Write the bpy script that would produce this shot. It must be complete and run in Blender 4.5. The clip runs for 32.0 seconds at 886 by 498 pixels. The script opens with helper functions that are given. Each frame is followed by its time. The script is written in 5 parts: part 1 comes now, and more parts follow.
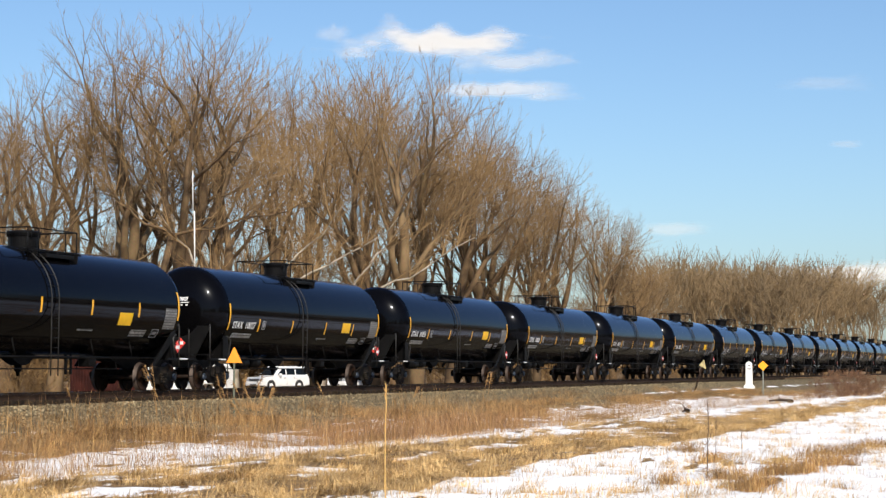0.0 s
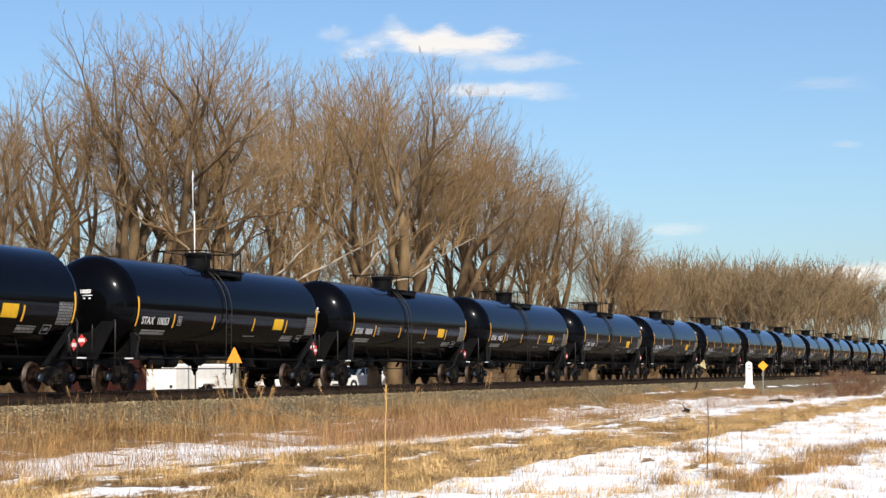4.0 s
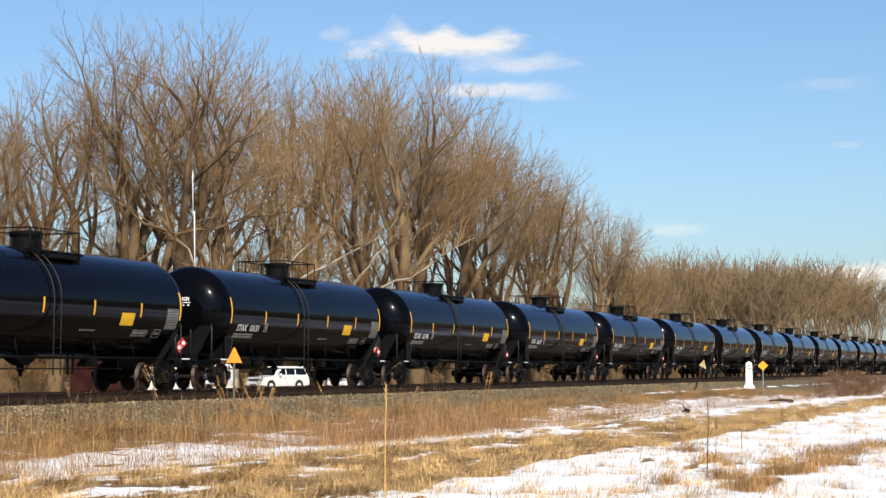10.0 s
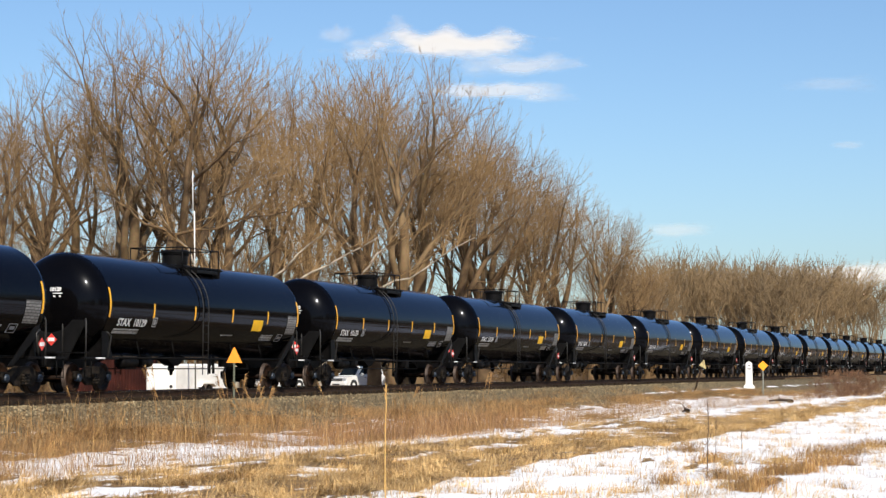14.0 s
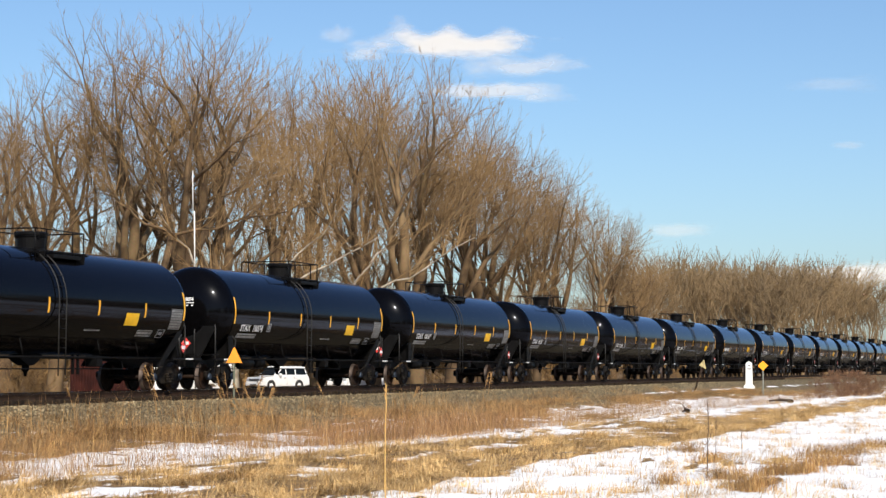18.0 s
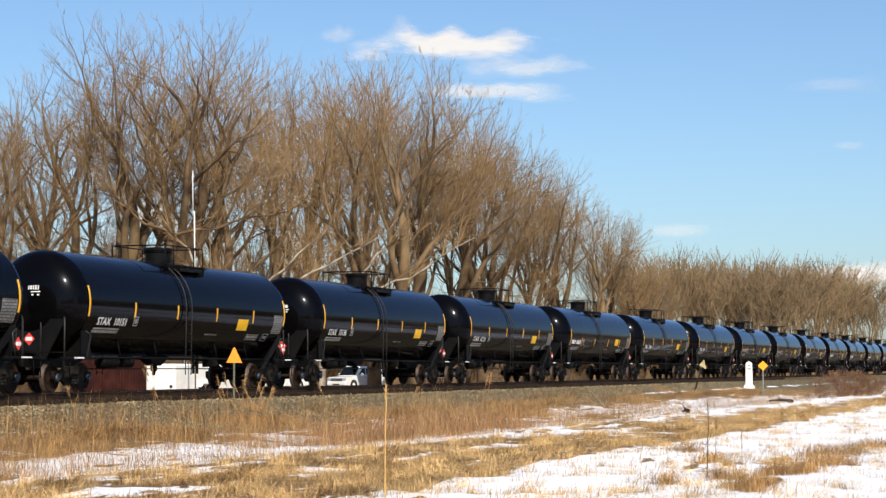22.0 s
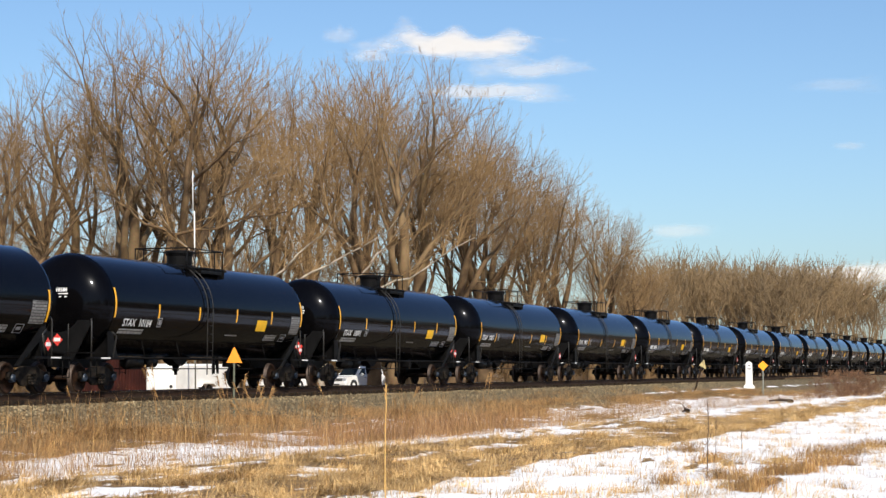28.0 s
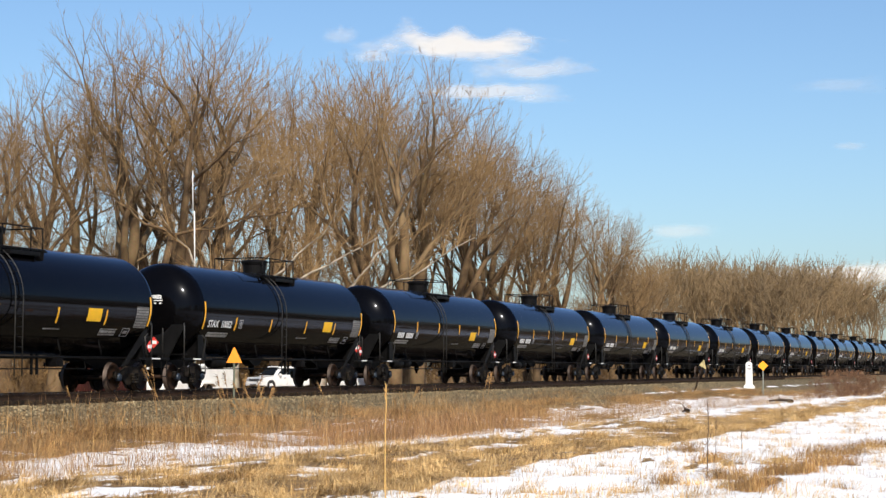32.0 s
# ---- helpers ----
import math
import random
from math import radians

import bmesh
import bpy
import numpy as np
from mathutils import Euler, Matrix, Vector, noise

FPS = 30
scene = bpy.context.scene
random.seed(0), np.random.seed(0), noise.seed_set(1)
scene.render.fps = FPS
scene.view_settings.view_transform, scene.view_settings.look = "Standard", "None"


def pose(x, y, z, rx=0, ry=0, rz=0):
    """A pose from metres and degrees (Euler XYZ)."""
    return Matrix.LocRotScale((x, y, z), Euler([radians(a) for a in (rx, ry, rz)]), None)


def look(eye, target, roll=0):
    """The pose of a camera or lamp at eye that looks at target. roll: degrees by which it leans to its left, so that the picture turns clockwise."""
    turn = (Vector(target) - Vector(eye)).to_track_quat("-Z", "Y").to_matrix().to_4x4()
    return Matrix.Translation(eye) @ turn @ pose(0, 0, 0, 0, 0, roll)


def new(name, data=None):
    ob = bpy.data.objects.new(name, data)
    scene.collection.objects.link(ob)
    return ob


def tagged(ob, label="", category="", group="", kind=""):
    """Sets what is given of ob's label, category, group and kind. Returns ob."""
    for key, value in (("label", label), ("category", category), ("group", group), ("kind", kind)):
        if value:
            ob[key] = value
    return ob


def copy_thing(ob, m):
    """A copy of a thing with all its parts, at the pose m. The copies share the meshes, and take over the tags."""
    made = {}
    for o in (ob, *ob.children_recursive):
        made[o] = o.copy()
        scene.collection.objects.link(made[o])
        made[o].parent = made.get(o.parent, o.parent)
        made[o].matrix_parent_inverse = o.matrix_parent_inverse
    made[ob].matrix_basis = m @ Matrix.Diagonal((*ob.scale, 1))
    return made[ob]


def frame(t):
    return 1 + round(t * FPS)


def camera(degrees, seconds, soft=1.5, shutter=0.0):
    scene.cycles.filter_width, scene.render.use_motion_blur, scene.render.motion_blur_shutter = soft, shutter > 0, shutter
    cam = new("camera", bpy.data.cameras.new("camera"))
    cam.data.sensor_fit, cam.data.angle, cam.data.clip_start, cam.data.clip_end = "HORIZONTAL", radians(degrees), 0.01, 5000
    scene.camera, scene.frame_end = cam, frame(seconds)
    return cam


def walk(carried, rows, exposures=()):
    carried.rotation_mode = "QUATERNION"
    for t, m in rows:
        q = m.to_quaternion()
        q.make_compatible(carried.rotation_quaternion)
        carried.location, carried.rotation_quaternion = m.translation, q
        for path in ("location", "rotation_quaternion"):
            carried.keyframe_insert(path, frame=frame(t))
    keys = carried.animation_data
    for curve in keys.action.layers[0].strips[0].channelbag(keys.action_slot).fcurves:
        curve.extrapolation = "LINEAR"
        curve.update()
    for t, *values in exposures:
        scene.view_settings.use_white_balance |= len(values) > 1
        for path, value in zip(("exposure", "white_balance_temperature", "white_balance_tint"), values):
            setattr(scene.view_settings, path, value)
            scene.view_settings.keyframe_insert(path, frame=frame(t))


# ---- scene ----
# The world: x runs along the track, y across it (the camera is on the minus side), z = 0 is the top of the rails.
CAR = 18.1            # length of a tank car over its couplers
EYE = (0.0, -30.118, 0.726)
cam = camera(26.34, 32.0, soft=1.4)
AIM = (math.cos(radians(19.185)) * math.cos(radians(3.613)), math.sin(radians(19.185)) * math.cos(radians(3.613)), math.sin(radians(3.613)))
STAND = look(EYE, tuple(e + 50 * a for e, a in zip(EYE, AIM)))
walk(cam, [(0.0, STAND), (32.0, STAND)])

# ---- light ----
SUN_TURN, SUN_HEIGHT = 236.0, 37.5
world = bpy.data.worlds.new("winter_sky")
scene.world = world
world.use_nodes = True
wn = world.node_tree.nodes
sky = wn.new("ShaderNodeTexSky")
sky.sky_type, sky.sun_disc = "NISHITA", False
sky.sun_elevation, sky.sun_rotation = radians(SUN_HEIGHT), radians(SUN_TURN)
sky.air_density, sky.dust_density, sky.ozone_density = 1.0, 0.95, 2.0
wn["Background"].inputs[1].default_value = 0.110
tint = wn.new("ShaderNodeMix")
tint.data_type, tint.blend_type = "RGBA", "MULTIPLY"
tint.inputs["Factor"].default_value = 1.0
tint.inputs["B"].default_value = (0.765, 0.902, 1.05, 1)
world.node_tree.links.new(sky.outputs[0], tint.inputs["A"])
world.node_tree.links.new(tint.outputs["Result"], wn["Background"].inputs[0])
sun = new("sun", bpy.data.lights.new("sun", "SUN"))
sun.data.energy, sun.data.angle, sun.data.color = 5.0, radians(0.53), (1.0, 0.91, 0.77)
sun_way = Vector((math.sin(radians(SUN_TURN)) * math.cos(radians(SUN_HEIGHT)), math.cos(radians(SUN_TURN)) * math.cos(radians(SUN_HEIGHT)), math.sin(radians(SUN_HEIGHT))))
sun.matrix_world = look(tuple(sun_way * 300), (0, 0, 0))
scene.view_settings.exposure = 0.20


# ---- materials ----
def material(name, colour, rough=0.6, metal=0.0, spread=0.15, scale=4.0, bump=0.2, grain=60.0, other=None, coat=0.0, per_object=0.0, gloss=0.5):
    """A surface with colour that varies at two scales and with fine relief. other: a second colour that comes through in patches."""
    m = bpy.data.materials.new(name)
    m.use_nodes = True
    n, l = m.node_tree.nodes, m.node_tree.links
    b = n["Principled BSDF"]
    b.inputs["Roughness"].default_value, b.inputs["Metallic"].default_value = rough, metal
    b.inputs["Coat Weight"].default_value = coat
    b.inputs["Specular IOR Level"].default_value = gloss
    b.inputs["Coat Roughness"].default_value = 0.04
    tc = n.new("ShaderNodeTexCoord")
    big, fine = n.new("ShaderNodeTexNoise"), n.new("ShaderNodeTexNoise")
    big.inputs["Scale"].default_value, big.inputs["Detail"].default_value = scale, 5
    fine.inputs["Scale"].default_value, fine.inputs["Detail"].default_value = grain, 3
    for node in (big, fine):
        l.new(tc.outputs["Object"], node.inputs["Vector"])
    ramp = n.new("ShaderNodeValToRGB")
    lo = tuple(max(0, c * (1 - spread)) for c in colour)
    hi = other or tuple(min(1, c * (1 + spread)) for c in colour)
    ramp.color_ramp.elements[0].position, ramp.color_ramp.elements[0].color = 0.38, (*lo, 1)
    ramp.color_ramp.elements[1].position, ramp.color_ramp.elements[1].color = 0.66, (*hi, 1)
    l.new(big.outputs["Fac"], ramp.inputs["Fac"])
    mix = n.new("ShaderNodeMix")
    mix.data_type, mix.blend_type = "RGBA", "MULTIPLY"
    mix.inputs["Factor"].default_value = min(1.0, spread * 2)
    l.new(ramp.outputs["Color"], mix.inputs["A"])
    l.new(fine.outputs["Color"], mix.inputs["B"])
    gain = n.new("ShaderNodeMix")
    gain.data_type, gain.blend_type = "RGBA", "MULTIPLY"
    gain.inputs["Factor"].default_value = 1.0
    l.new(mix.outputs["Result"], gain.inputs["A"])
    k = 1 + min(1.0, spread * 2) * 0.8
    gain.inputs["B"].default_value = (k, k, k, 1)
    out = gain.outputs["Result"]
    if per_object:
        info, vary = n.new("ShaderNodeObjectInfo"), n.new("ShaderNodeMapRange")
        vary.inputs["To Min"].default_value, vary.inputs["To Max"].default_value = 1 - per_object, 1 + per_object
        l.new(info.outputs["Random"], vary.inputs["Value"])
        hsv = n.new("ShaderNodeHueSaturation")
        l.new(vary.outputs["Result"], hsv.inputs["Value"])
        l.new(out, hsv.inputs["Color"])
        out = hsv.outputs["Color"]
    l.new(out, b.inputs["Base Color"])
    if bump:
        bp = n.new("ShaderNodeBump")
        bp.inputs["Strength"].default_value, bp.inputs["Distance"].default_value = bump, 0.01
        l.new(fine.outputs["Fac"], bp.inputs["Height"])
        l.new(bp.outputs["Normal"], b.inputs["Normal"])
    return m


def island_material(name, colours, rough=0.8, patch=0.35, vary=0.25):
    """Loose pieces joined in one mesh: each piece takes a colour of its own between those given."""
    m = bpy.data.materials.new(name)
    m.use_nodes = True
    n, l = m.node_tree.nodes, m.node_tree.links
    b = n["Principled BSDF"]
    b.inputs["Roughness"].default_value = rough
    geo, ramp = n.new("ShaderNodeNewGeometry"), n.new("ShaderNodeValToRGB")
    els = ramp.color_ramp.elements
    while len(els) < len(colours):
        els.new(0.5)
    for i, c in enumerate(colours):
        els[i].position, els[i].color = i / (len(colours) - 1), (*c, 1)
    l.new(geo.outputs["Random Per Island"], ramp.inputs["Fac"])
    tc, noi, mul = n.new("ShaderNodeTexCoord"), n.new("ShaderNodeTexNoise"), n.new("ShaderNodeMix")
    noi.inputs["Scale"].default_value = patch
    noi.inputs["Detail"].default_value = 4
    l.new(tc.outputs["Object"], noi.inputs["Vector"])
    mul.data_type, mul.blend_type = "RGBA", "MULTIPLY"
    rg = n.new("ShaderNodeMapRange")
    rg.inputs["From Min"].default_value, rg.inputs["From Max"].default_value = 0.3, 0.7
    rg.inputs["To Min"].default_value, rg.inputs["To Max"].default_value = 1 - vary, 1 + vary
    l.new(noi.outputs["Fac"], rg.inputs["Value"])
    mul.inputs["Factor"].default_value = 1.0
    l.new(ramp.outputs["Color"], mul.inputs["A"])
    l.new(rg.outputs["Result"], mul.inputs["B"])
    l.new(mul.outputs["Result"], b.inputs["Base Color"])
    return m


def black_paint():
    """New glossy black tank paint: a mirror-like coat tinted blue to deepen the reflected sky, faint waves in the
    plate, a little road film.
    """
    m = bpy.data.materials.new("black_tank_paint")
    m.use_nodes = True
    n, l = m.node_tree.nodes, m.node_tree.links
    b = n["Principled BSDF"]
    tc = n.new("ShaderNodeTexCoord")
    wave, film = n.new("ShaderNodeTexNoise"), n.new("ShaderNodeTexNoise")
    wave.inputs["Scale"].default_value, wave.inputs["Detail"].default_value = 0.7, 2
    film.inputs["Scale"].default_value, film.inputs["Detail"].default_value = 2.5, 6
    l.new(tc.outputs["Object"], wave.inputs["Vector"])
    l.new(tc.outputs["Object"], film.inputs["Vector"])
    ramp = n.new("ShaderNodeValToRGB")
    ramp.color_ramp.elements[0].color, ramp.color_ramp.elements[1].color = (0.0010, 0.0010, 0.0014, 1), (0.0030, 0.0028, 0.0030, 1)
    l.new(film.outputs["Fac"], ramp.inputs["Fac"])
    l.new(ramp.outputs["Color"], b.inputs["Base Color"])
    rr = n.new("ShaderNodeMapRange")
    rr.inputs["To Min"].default_value, rr.inputs["To Max"].default_value = 0.05, 0.10
    l.new(film.outputs["Fac"], rr.inputs["Value"])
    b.inputs["Specular IOR Level"].default_value = 0.0
    bp = n.new("ShaderNodeBump")
    bp.inputs["Strength"].default_value, bp.inputs["Distance"].default_value = 0.16, 0.02
    l.new(wave.outputs["Fac"], bp.inputs["Height"])
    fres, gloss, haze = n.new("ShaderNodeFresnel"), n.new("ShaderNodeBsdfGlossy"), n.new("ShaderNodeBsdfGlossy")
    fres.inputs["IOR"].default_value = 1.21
    # blue put into the gloss colour, so reflections look bluer than the sky
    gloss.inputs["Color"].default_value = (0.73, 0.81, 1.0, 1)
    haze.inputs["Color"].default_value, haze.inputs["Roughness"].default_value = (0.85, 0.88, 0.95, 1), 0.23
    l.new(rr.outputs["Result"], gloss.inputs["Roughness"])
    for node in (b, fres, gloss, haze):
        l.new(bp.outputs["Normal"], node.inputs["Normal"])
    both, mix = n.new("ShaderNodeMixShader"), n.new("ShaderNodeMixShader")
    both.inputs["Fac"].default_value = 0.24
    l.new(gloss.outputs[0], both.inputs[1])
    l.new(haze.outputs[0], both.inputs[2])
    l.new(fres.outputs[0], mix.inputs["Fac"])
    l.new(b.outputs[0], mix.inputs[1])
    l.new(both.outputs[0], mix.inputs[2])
    l.new(mix.outputs[0], n["Material Output"].inputs["Surface"])
    return m


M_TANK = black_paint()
M_BLACK = material("black_steel", (0.0048, 0.0046, 0.0048), 0.5, spread=0.3, bump=0.15, gloss=0.08)
M_PLATE = material("smooth_black_plate", (0.0062, 0.0060, 0.0062), 0.45, spread=0.25, bump=0.1, gloss=0.15)
# black steel pipe made lighter in colour for the sun it catches
M_PIPE = material("sunlit_pipe", (0.026, 0.025, 0.024), 0.45, spread=0.25, bump=0.1, gloss=0.4)
M_TRUCK = material("cast_steel_dusty", (0.007, 0.006, 0.0055), 0.75, spread=0.35, other=(0.028, 0.021, 0.015), scale=6, gloss=0.15)
M_WHEEL = material("wheel_steel_rusty", (0.010, 0.005, 0.003), 0.7, gloss=0.2, spread=0.3, other=(0.028, 0.012, 0.005), scale=7)
M_TREAD = material("wheel_tread", (0.07, 0.05, 0.04), 0.55, metal=0.5, spread=0.2)
M_BEARING = material("bearing_cap_blue", (0.018, 0.030, 0.05), 0.5, spread=0.25)
# ladder steel coloured lighter, for the light on its lower part
M_LADDER = material("lit_black_steel", (0.022, 0.021, 0.020), 0.5, spread=0.3, gloss=0.3)
M_YELLOW = material("reflective_yellow", (0.85, 0.42, 0.02), 0.4, spread=0.08, bump=0.05)
M_PANEL = material("yellow_decal", (0.82, 0.46, 0.005), 0.5, spread=0.08, bump=0.03)
M_WHITE = material("white_stencil", (0.72, 0.72, 0.72), 0.55, spread=0.1, bump=0.03)
def stencil_material(name, light, wide, high):
    """Rows of small stencilled writing, too small to read, on black paint."""
    m = material(name, (0.01, 0.01, 0.01), 0.4, spread=0.1, bump=0.0)
    n, l = m.node_tree.nodes, m.node_tree.links
    br, tc, mp = n.new("ShaderNodeTexBrick"), n.new("ShaderNodeTexCoord"), n.new("ShaderNodeMapping")
    mp.inputs["Rotation"].default_value = (math.pi / 2, 0, 0)
    l.new(tc.outputs["Object"], mp.inputs["Vector"])
    l.new(mp.outputs["Vector"], br.inputs["Vector"])
    br.inputs["Color1"].default_value, br.inputs["Color2"].default_value = (*light, 1), tuple(c * 0.55 for c in light) + (1,)
    br.inputs["Mortar"].default_value = (0.008, 0.008, 0.008, 1)
    br.inputs["Scale"].default_value, br.inputs["Brick Width"].default_value, br.inputs["Row Height"].default_value = 1.0, wide, high
    br.inputs["Mortar Size"].default_value = high * 0.15
    l.new(br.outputs["Color"], n["Principled BSDF"].inputs["Base Color"])
    return m


M_TABLE = stencil_material("stencilled_table", (0.24, 0.24, 0.24), 0.23, 0.085)
M_LINES = stencil_material("stencilled_lines", (0.46, 0.46, 0.46), 0.24, 0.10)
M_GREY = material("grey_stencil", (0.26, 0.26, 0.27), 0.6, spread=0.15, bump=0.03)
M_RED = material("placard_red", (0.62, 0.05, 0.04), 0.45, spread=0.1, bump=0.03)
M_RAIL = material("rail_steel", (0.026, 0.015, 0.010), 0.8, spread=0.3, scale=3, gloss=0.15)
M_RAILTOP = material("rail_head_worn", (0.45, 0.44, 0.43), 0.25, metal=1.0, spread=0.1)
M_TIE = material("tie_wood_dark", (0.024, 0.016, 0.010), 0.9, spread=0.35, gloss=0.2, scale=5, per_object=0.35)
M_WHITEPAINT = material("white_vehicle_paint", (0.78, 0.78, 0.78), 0.25, spread=0.04, bump=0.0, coat=0.6)
M_BODYWHITE = material("white_trailer_skin", (0.86, 0.85, 0.81), 0.4, spread=0.06, scale=1.5, bump=0.05)
M_GLASS = material("tinted_glass", (0.006, 0.008, 0.008), 0.10, spread=0.1, bump=0.0, gloss=0.25)
M_TYRE = material("tyre_rubber", (0.02, 0.02, 0.02), 0.85, spread=0.25)
M_CHROME = material("chrome_trim", (0.6, 0.6, 0.6), 0.2, metal=1.0, spread=0.05, bump=0.0)
M_DARKTRIM = material("dark_trim", (0.03, 0.03, 0.03), 0.6, spread=0.2)
M_LAMP = material("headlamp_lens", (0.35, 0.37, 0.40), 0.1, spread=0.1, bump=0.0, coat=0.5)
M_REDSHED = material("oxide_red_sheet", (0.032, 0.007, 0.005), 0.75, spread=0.25, other=(0.050, 0.012, 0.008), scale=1.5, gloss=0.2)
M_ORANGE = material("orange_sign_sheet", (0.84, 0.27, 0.004), 0.55, spread=0.06, bump=0.03)
M_SIGNYELLOW = material("amber_sign_sheet", (0.86, 0.33, 0.005), 0.55, spread=0.06, bump=0.03)
M_POST = material("galvanised_post", (0.22, 0.23, 0.20), 0.55, metal=0.4, spread=0.2)
M_POSTGREEN = material("green_steel_post", (0.09, 0.10, 0.07), 0.7, spread=0.25)
M_CONCRETE = material("white_painted_concrete", (0.82, 0.81, 0.79), 0.75, spread=0.08, scale=8, bump=0.3)
M_BARK = material("bark_grey_brown", (0.080, 0.046, 0.020), 0.9, spread=0.3, scale=1.0, bump=0.6, grain=25, other=(0.165, 0.105, 0.052), per_object=0.2)
M_MIDBARK = material("bark_tan", (0.125, 0.074, 0.033), 0.9, spread=0.3, scale=0.8, bump=0.5, grain=22, other=(0.215, 0.143, 0.070), per_object=0.2)
M_PALEBARK = material("bark_pale", (0.24, 0.19, 0.13), 0.85, spread=0.3, scale=1.2, bump=0.4, grain=20, other=(0.46, 0.40, 0.32))
M_TWIG = island_material("twigs_brown", [(0.115, 0.064, 0.022), (0.225, 0.133, 0.051), (0.36, 0.232, 0.108)], patch=0.12, vary=0.25)
M_FARTWIG = island_material("twigs_far", [(0.14, 0.092, 0.043), (0.20, 0.135, 0.066), (0.27, 0.185, 0.098)], patch=0.05, vary=0.25)
M_BRUSH = island_material("brush_russet", [(0.09, 0.048, 0.016), (0.19, 0.108, 0.037), (0.30, 0.18, 0.068)], patch=0.15, vary=0.3)
M_GRASS = island_material("dry_grass_golden", [(0.22, 0.118, 0.038), (0.50, 0.305, 0.108), (0.80, 0.565, 0.27)], patch=1.6, vary=0.55)
M_WEED = island_material("dry_weeds_russet", [(0.10, 0.044, 0.014), (0.27, 0.138, 0.044), (0.58, 0.36, 0.135)], patch=0.8, vary=0.45)
M_RUST = island_material("dry_weeds_rust", [(0.11, 0.048, 0.018), (0.29, 0.140, 0.052), (0.56, 0.34, 0.145)], patch=0.8, vary=0.4)
M_STONE = island_material("ballast_stone", [(0.046, 0.032, 0.016), (0.14, 0.103, 0.053), (0.44, 0.36, 0.22)], rough=0.9)


# ---- builders ----
def part(name, bm, mat, parent, label=""):
    me = bpy.data.meshes.new(name)
    bm.to_mesh(me)
    bm.free()
    me.materials.append(mat)
    ob = new(name, me)
    ob.parent = parent
    if label:
        tagged(ob, label)
    return ob


def thing(name, label, category, group="", m=None):
    ob = new(name)
    ob.empty_display_size = 0.2
    tagged(ob, label, category, group)
    if m is not None:
        ob.matrix_basis = m
    return ob


def box(bm, x0, x1, y0, y1, z0, z1, bev=0.0, m=None):
    r = bmesh.ops.create_cube(bm, size=1.0)
    vs = r["verts"]
    for v in vs:
        v.co = Vector(((x0 + x1) / 2 + v.co.x * (x1 - x0), (y0 + y1) / 2 + v.co.y * (y1 - y0), (z0 + z1) / 2 + v.co.z * (z1 - z0)))
    if bev:
        es = list({e for v in vs for e in v.link_edges})
        r2 = bmesh.ops.bevel(bm, geom=es, offset=bev, segments=1, affect="EDGES", profile=0.5)
        vs = list({v for f in r2["faces"] for v in f.verts} | {v for v in vs if v.is_valid})
    if m is not None:
        bmesh.ops.transform(bm, matrix=m, verts=vs)
    return vs


def tube(bm, pts, r, sides=6, r1=None, caps=True):
    """A round bar along pts."""
    pts = [Vector(p) for p in pts]
    rings = []
    for i, p in enumerate(pts):
        d = (pts[min(i + 1, len(pts) - 1)] - pts[max(i - 1, 0)]).normalized()
        a = d.orthogonal().normalized()
        b = d.cross(a)
        rad = r if r1 is None else r + (r1 - r) * i / (len(pts) - 1)
        ring = [bm.verts.new(p + rad * (math.cos(2 * math.pi * k / sides) * a + math.sin(2 * math.pi * k / sides) * b)) for k in range(sides)]
        if rings:
            prev = rings[-1]
            s = min(range(sides), key=lambda j: (ring[j].co - prev[0].co - (p - pts[i - 1])).length)
            ring = ring[s:] + ring[:s]
            for k in range(sides):
                f = bm.faces.new((prev[k], prev[(k + 1) % sides], ring[(k + 1) % sides], ring[k]))
                f.smooth = True
        rings.append(ring)
    if caps:
        bm.faces.new(rings[0][::-1])
        bm.faces.new(rings[-1])


def lathe(bm, prof, axis="x", n=24, centre=(0, 0, 0), smooth=True, arc=None):
    """Turns a profile of (along, radius) round an axis."""
    c = Vector(centre)
    def at(a, r, k):
        t = 2 * math.pi * k / n
        u, w = r * math.cos(t), r * math.sin(t)
        return c + (Vector((a, u, w)) if axis == "x" else Vector((u, a, w)) if axis == "y" else Vector((u, w, a)))
    rows = []
    for a, r in prof:
        rows.append([bm.verts.new(at(a, 0, 0))] if r < 1e-6 else [bm.verts.new(at(a, r, k)) for k in range(n)])
    for p, q in zip(rows, rows[1:]):
        for k in range(n):
            k2 = (k + 1) % n
            vs = [p[0] if len(p) == 1 else p[k], p[0] if len(p) == 1 else p[k2], q[0] if len(q) == 1 else q[k2], q[0] if len(q) == 1 else q[k]]
            vs = list(dict.fromkeys(vs))
            if len(vs) > 2:
                f = bm.faces.new(vs)
                f.smooth = smooth
    bmesh.ops.recalc_face_normals(bm, faces=bm.faces[:])


def plate(bm, outline, axis, lo, hi):
    """An outline of (a, b) made into a plate from lo to hi along axis ('y': a is x, b is z; 'x': a is y, b is z)."""
    def at(a, b, c):
        return (a, c, b) if axis == "y" else (c, a, b) if axis == "x" else (a, b, c)
    p = [bm.verts.new(at(a, b, lo)) for a, b in outline]
    q = [bm.verts.new(at(a, b, hi)) for a, b in outline]
    bm.faces.new(p)
    bm.faces.new(q[::-1])
    for i in range(len(p)):
        j = (i + 1) % len(p)
        bm.faces.new((p[j], p[i], q[i], q[j]))
    bmesh.ops.recalc_face_normals(bm, faces=bm.faces[:])


